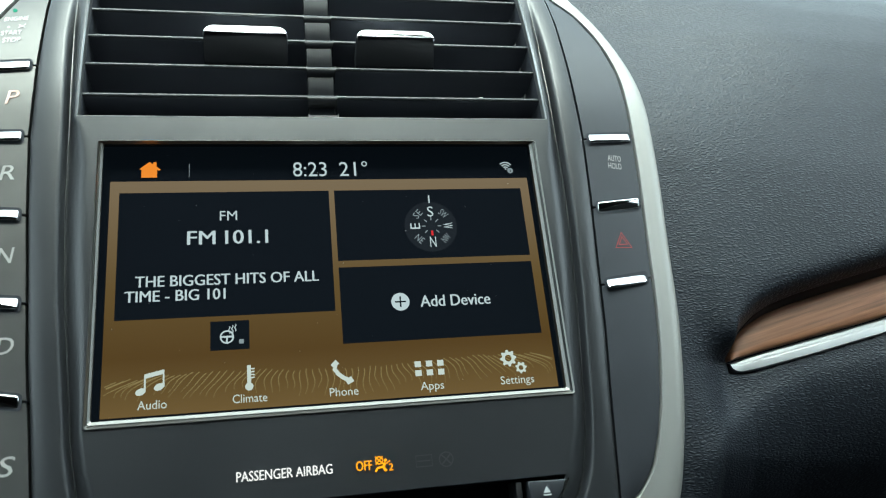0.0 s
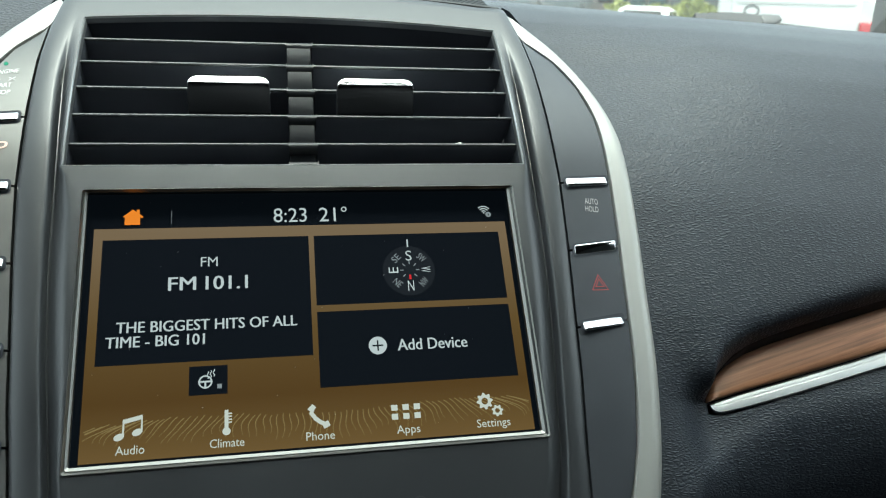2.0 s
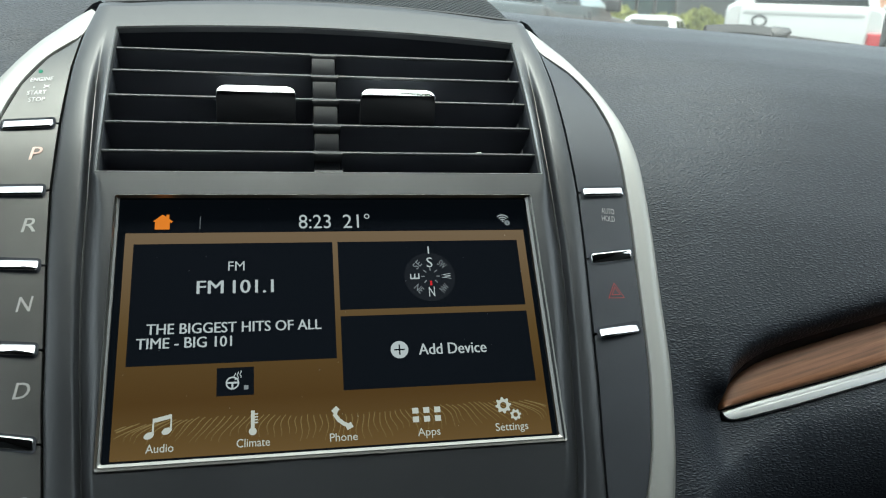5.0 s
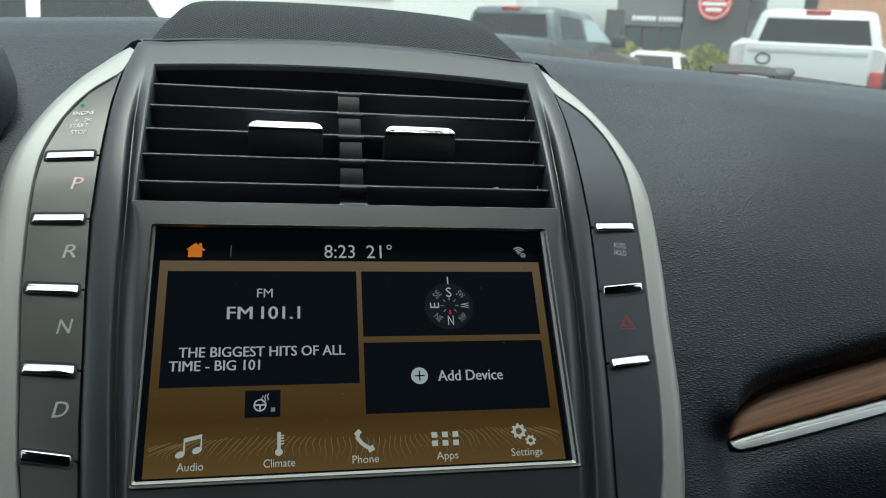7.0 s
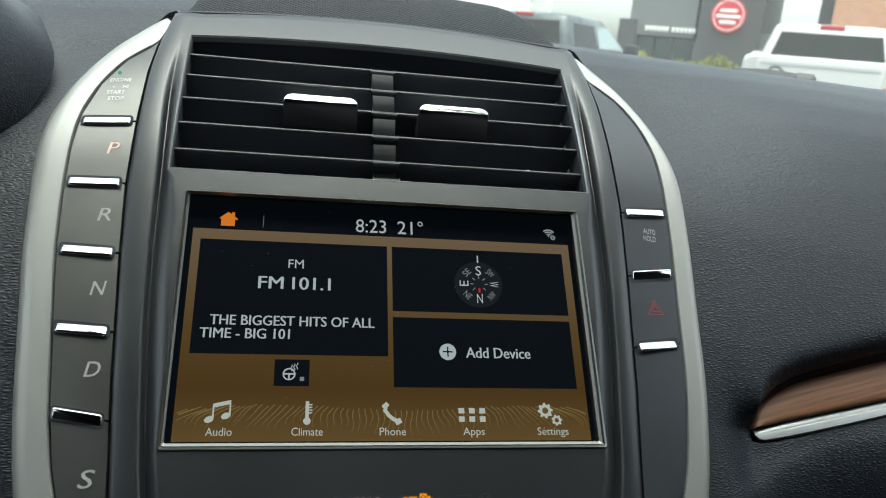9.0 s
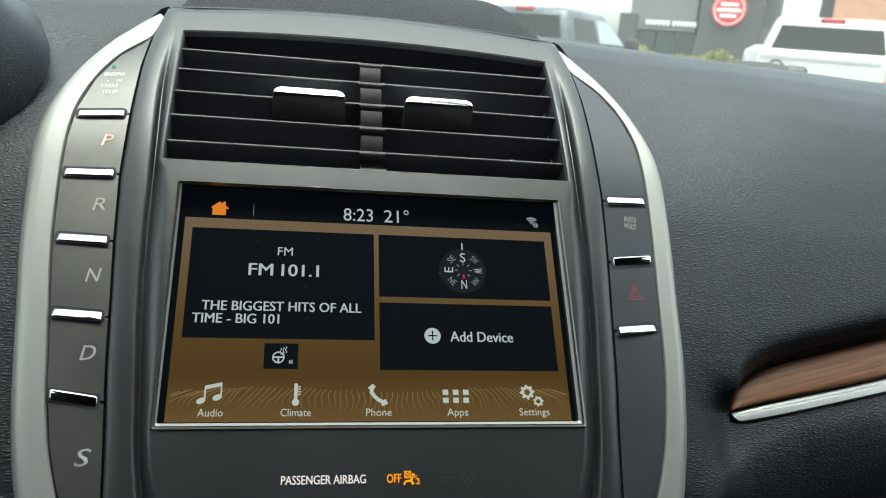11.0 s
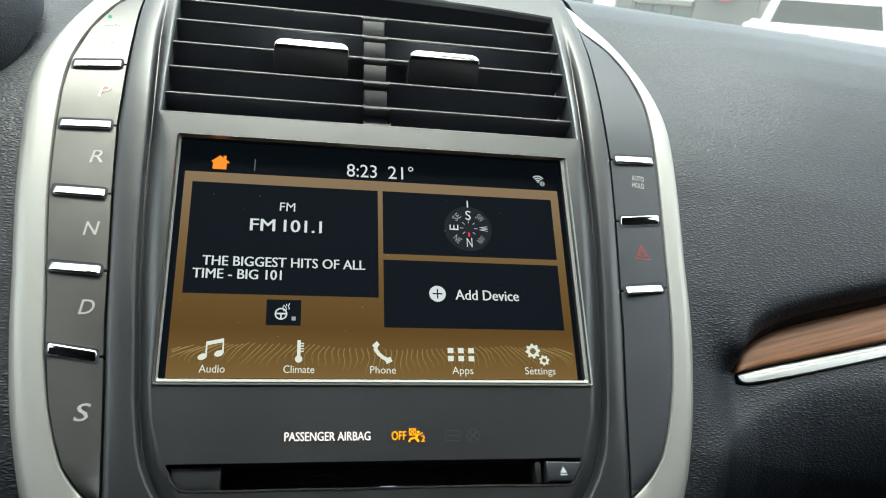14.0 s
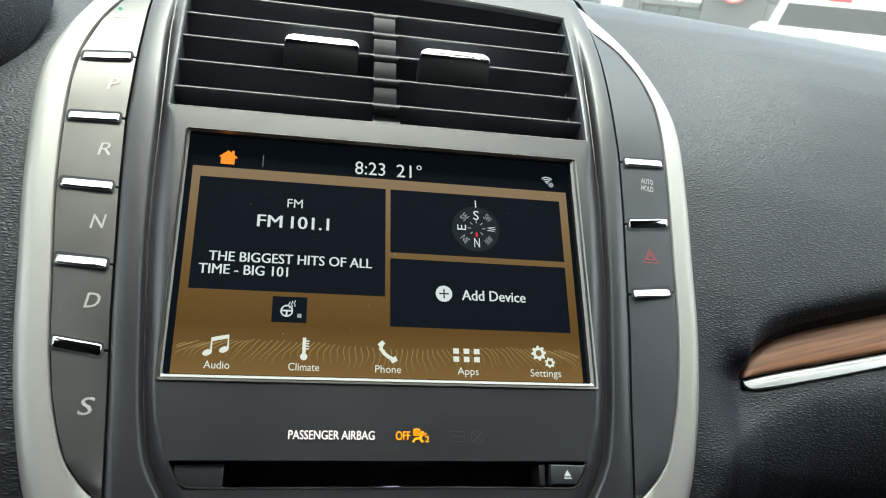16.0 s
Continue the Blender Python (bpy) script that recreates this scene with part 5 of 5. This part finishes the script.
def hatchback(name, label, paint, m, length=4.3, width=0.9, height=1.5, glass=M_TINT):
    """A small closed car that faces +y, its tail at y = 0."""
    t = thing(name, label, "car", m)
    k = length / 4.3
    bm = bmesh.new()
    def sec(y, hw, z0, z1):
        return [(-hw + 0.06, y, z0), (hw - 0.06, y, z0), (hw, y, z0 + 0.2), (hw, y, z1 - 0.16), (hw - 0.08, y, z1), (-hw + 0.08, y, z1), (-hw, y, z1 - 0.16), (-hw, y, z0 + 0.2)]
    s = height * 0.63
    loft(bm, [sec(0, width * 0.86, 0.40, s * 0.93), sec(0.12 * k, width * 0.96, 0.28, s), sec(0.9 * k, width, 0.22, s), sec(3.0 * k, width, 0.22, s * 0.97), sec(3.9 * k, width * 0.95, 0.26, s * 0.80), sec(4.3 * k, width * 0.80, 0.36, s * 0.62)])
    part("body", bm, paint, t, angle=45)
    bm = bmesh.new()
    def cab(z, hw, y0, y1, r=0.1):
        return [(-hw + r, y0, z), (hw - r, y0, z), (hw, y0 + r, z), (hw, y1 - r, z), (hw - r, y1, z), (-hw + r, y1, z), (-hw, y1 - r, z), (-hw, y0 + r, z)]
    top = width * 0.74
    loft(bm, [cab(s - 0.06, width * 0.97, 0.22 * k, 3.15 * k), cab(height - 0.09, top + 0.05, 0.62 * k, 2.35 * k), cab(height, top - 0.10, 0.85 * k, 2.1 * k)])
    part("cabin", bm, paint, t, angle=45)
    z0, z1 = s + 0.03, height - 0.12
    def mix(z):
        return (z - (s - 0.06)) / (height - 0.09 - (s - 0.06))
    def rear(x, z):
        w = mix(z)
        return (x, (0.22 + 0.40 * w) * k - 0.008, z)
    bm = bmesh.new()
    quad(bm, [rear(-width * 0.78, z0), rear(width * 0.78, z0), rear(top - 0.10, z1), rear(-top + 0.10, z1)])
    part("rear_window", bm, glass, t, "dark rear window")
    for sgn in (-1, 1):
        for ya, yb, yat, ybt in ((0.62, 1.45, 0.86, 1.42), (1.53, 2.72, 1.50, 2.15)):
            bm = bmesh.new()
            def side(y, z):
                w = mix(z)
                return (sgn * (width * 0.97 + (top + 0.05 - width * 0.97) * w + 0.006), y * k, z)
            quad(bm, [side(ya, z0), side(yb, z0), side(ybt, z1), side(yat, z1)])
            part("side_window", bm, glass, t, "dark side window")
        bm = bmesh.new()
        box(bm, sgn * width * 0.80 - 0.14, sgn * width * 0.80 + 0.14, -0.02, 0.12, s * 0.70, s * 0.90, 0.03, 3)
        part("tail_lamp", bm, M_LAMP, t, "red tail lamp")
        for y in (0.75 * k, 3.45 * k):
            wheel(t, sgn * (width - 0.10), y, 0.31, 0.2)
    bm = bmesh.new()
    box(bm, -width * 0.9, width * 0.9, -0.07, 0.1, 0.34, 0.58, 0.04, 3)
    part("rear_bumper", bm, paint, t)
    return t


hatchback("small_car", "small white car parked before the hedge", M_WHITE_CAR, LOT @ pose(-4.45, 22.6, 0, 0, 0, 0), 4.0, 0.87, 1.52)
hatchback("estate_car", "pale silver estate car with dark windows", M_SILVER_CAR, pose(-0.67, 7.6, 0, 0, 0, 112), 4.9, 0.93, 1.80)

# hedge: many small leaves round uneven clumps
M_HEDGE = material("hedge_leaves", (0.09, 0.13, 0.025), 0.6)
_h = noise_tex(M_HEDGE, coords(M_HEDGE), 3.0, 4)
vary(M_HEDGE, _h, 0.3, 0.7, (0.08, 0.10, 0.02), (0.28, 0.29, 0.07))


def hedge(label, u0, u1, v, h, n, seed):
    rng = random.Random(seed)
    vs, fs = [], []
    for i in range(n):
        u = u0 + (u1 - u0) * rng.random()
        ph = math.sin(u * 2.3 + seed) * 0.12 + math.sin(u * 5.1) * 0.07
        a = rng.uniform(0, math.pi)
        r = rng.uniform(0.75, 1.05)
        dv, dz = math.cos(a) * 0.55 * r, math.sin(a) * r
        c = Vector((u, v + dv, 0.1 + (h - 0.1 + ph) * dz))
        q = Euler((rng.uniform(0, 3), rng.uniform(0, 3), rng.uniform(0, 6))).to_matrix()
        k = rng.uniform(0.05, 0.10)
        b = len(vs)
        vs += [tuple(c + q @ Vector(p)) for p in ((-k, 0, 0), (0, k * 0.5, 0.01), (k, 0, 0), (0, -k * 0.5, 0.01))]
        fs.append((b, b + 1, b + 2, b + 3))
    me = bpy.data.meshes.new("hedge")
    me.from_pydata(vs, [], fs)
    me.materials.append(M_HEDGE)
    ob = new("hedge", me)
    ob.matrix_world = LOT
    return tagged(ob, label, "hedge", kind="stuff")


hedge("clipped yellow-green hedge before the dark shopfront", -6.9, -2.1, 25.6, 1.60, 9000, 3)

# ------------------------------------------------------------------ buildings
M_CLAD = plastic("dark_grey_cladding", (0.055, 0.060, 0.062), 0.6, 0.3, 40.0)
M_CLAD2 = plastic("mid_grey_cladding", (0.14, 0.15, 0.15), 0.6, 0.3, 40.0)
M_SHOPGLASS = material("shop_glass", (0.035, 0.055, 0.055), 0.06)
M_BRICK = material("orange_brick", (0.42, 0.19, 0.10), 0.85)
_b = node(M_BRICK, "ShaderNodeTexBrick", Scale=1.0)
_b.inputs["Color1"].default_value = (0.42, 0.17, 0.085, 1)
_b.inputs["Color2"].default_value = (0.50, 0.23, 0.12, 1)
_b.inputs["Mortar"].default_value = (0.45, 0.38, 0.32, 1)
_b.inputs["Brick Width"].default_value, _b.inputs["Row Height"].default_value, _b.inputs["Mortar Size"].default_value = 0.22, 0.075, 0.008
_mp = node(M_BRICK, "ShaderNodeMapping")
_mp.inputs["Rotation"].default_value = (radians(90), 0, 0)
_tc = node(M_BRICK, "ShaderNodeTexCoord")
link(M_BRICK, _tc.outputs["Object"], _mp.inputs["Vector"])
link(M_BRICK, _mp.outputs[0], _b.inputs["Vector"])
link(M_BRICK, _b.outputs["Color"], M_BRICK.node_tree.nodes["Principled BSDF"].inputs["Base Color"])
M_SIGN = material("red_sign_paint", (0.55, 0.035, 0.05), 0.4)
M_SIGNWHITE = material("white_sign_paint", (0.75, 0.74, 0.72), 0.5)
M_STUCCO = plastic("pale_stucco", (0.70, 0.69, 0.66), 0.9, 0.3, 30.0)
M_BAND = plastic("tan_stucco_band", (0.50, 0.30, 0.18), 0.9, 0.3, 30.0)

shop = thing("shop_building", "dark grey clad shop building with glass doors", "building", LOT @ pose(0, 30.5, 0))
bm = bmesh.new()
box(bm, -7.6, -5.1, 0.3, 8, 2.55, 6.0)
box(bm, -7.6, -7.25, 0.3, 8, 0, 2.55)
part("wall", bm, M_CLAD2, shop, "mid grey clad wall")
bm = bmesh.new()
box(bm, -4.95, -2.75, 0.0, 8, 0, 8.0)
part("tower", bm, M_CLAD, shop, "dark grey clad tower")
bm = bmesh.new()
box(bm, -7.95, -7.30, 0.1, 8, 0, 3.1)
part("pier", bm, M_CLAD, shop, "dark clad pier")
bm = bmesh.new()
box(bm, -2.75, 0.2, 0.4, 8, 0, 2.9)
part("side_wall", bm, M_CLAD2, shop, "mid grey clad wall")
bm = bmesh.new()
box(bm, -0.95, 0.15, 0.2, 8, 2.0, 6.5)
part("upper_wall", bm, M_CLAD, shop, "dark upper wall")
for x0, x1 in ((-7.2, -6.55), (-6.5, -5.85), (-5.8, -5.05)):
    fr = bmesh.new()
    box(fr, x0, x1, 0.36, 0.46, 0, 2.5, 0.02)
    w = part("shop_window", fr, M_TRIMBLACK, shop, "black window frame")
    bm = bmesh.new()
    box(bm, x0 + 0.06, x1 - 0.06, 0.33, 0.37, 0.15, 2.42)
    part("pane", bm, M_SHOPGLASS, w, "dark greenish pane")
for i in range(12):
    bm = bmesh.new()
    x = -6.95 + i * 0.155 + (0.08 if i > 5 else 0)
    box(bm, x, x + 0.11, 0.24, 0.31, 2.72, 2.90, 0.01)
    part("sign_letter", bm, M_SIGNWHITE, shop, "small white sign letter")
sign = thing("round_sign", "round red and white wall sign", "sign", LOT @ pose(-3.93, 30.44, 3.42))
bm = bmesh.new()
prism(bm, ring_pts(0, 0, 0.60, 40), -0.08, 0.06, 0.02)
part("disc", bm, M_SIGN, sign, "red disc")
for k in range(3):
    bm = bmesh.new()
    w = (0.30, 0.42, 0.28)[k]
    box(bm, -w, w, -0.11, -0.07, 0.16 - 0.20 * k - 0.06, 0.16 - 0.20 * k + 0.06, 0.01)
    part("lettering_bar", bm, M_SIGNWHITE, sign, "white lettering bar")
bm = bmesh.new()
stroke(bm, ring_pts(0, 0, 0.52, 40), 0.035, -0.085, True)
part("ring", bm, M_SIGNWHITE, sign, "thin white ring")

brickb = thing("brick_building", "orange brick building with a plain wall", "building", LOT @ pose(0, 27.6, 0))
bm = bmesh.new()
box(bm, -0.45, 16.0, 0, 8, 0, 5.6)
part("wall", bm, M_BRICK, brickb, "orange brick wall")
bm = bmesh.new()
box(bm, -0.55, 16.1, -0.1, 8.1, 5.6, 5.8)
part("coping", bm, M_STUCCO, brickb, "pale coping")
store = thing("pale_building", "long pale stucco building with a tan band", "building", LOT @ pose(-9, 36, 0, 0, 0, 14))
bm = bmesh.new()
box(bm, -40, -4.5, 0, 10, 0, 6.5)
part("wall", bm, M_STUCCO, store, "pale stucco wall")
bm = bmesh.new()
box(bm, -18, -10.5, -0.08, 0.0, 3.4, 4.2)
part("band", bm, M_BAND, store, "tan stucco band")

# wiper on the cowl, with its end cap and the arm beyond it
wiper = thing("windscreen_wiper", "black wiper blade resting on the cowl", "wiper", pose(0, 0, -0.003) @ PANEL)
bm = bmesh.new()
sheet(bm, [[(4.60 + 0.9 * w, 3.4 + dy, 4.475 + 0.045 * math.sin(w * 2.6) - 0.02 * w + dz) for dy, dz in ((0, -0.05 - 0.02 * w), (-0.03, 0.03), (0.0, 0.045), (0.05, 0.03), (0.05, -0.05))] for w in np.linspace(0, 1, 10)])
part("blade", bm, M_TRIMBLACK, wiper, "black rubber blade")
bm = bmesh.new()
prism(bm, [(0.545, 0.4410), (0.560, 0.4405), (0.572, 0.4470), (0.570, 0.4545), (0.548, 0.4550), (0.543, 0.4500)], 0.337, 0.352, 0.003, 3)
part("end_cap", bm, M_TRIMBLACK, wiper, "black end cap")
bm = bmesh.new()
sheet(bm, [[(5.65 + 1.5 * w, 3.42 + dy, 4.42 - 0.14 * w + dz) for dy, dz in ((0, -0.05), (-0.02, 0.02), (0.03, 0.02), (0.03, -0.05))] for w in np.linspace(0, 1, 6)])
part("arm", bm, M_TRIMBLACK, wiper, "black wiper arm")
bm = bmesh.new()
sheet(bm, [[(x, 5.2 * 1.0 + 0.5 * k, -0.2 + 10.5 - 0.02 * abs(x) - 0.3 * k) for x in np.linspace(-7.5, 7.5, 21)] for k in (0, 1, 2)])
solo("cowl", bm, M_TRIMBLACK, "black cowl panel under the windscreen", "cowl", GROUND, "structure")
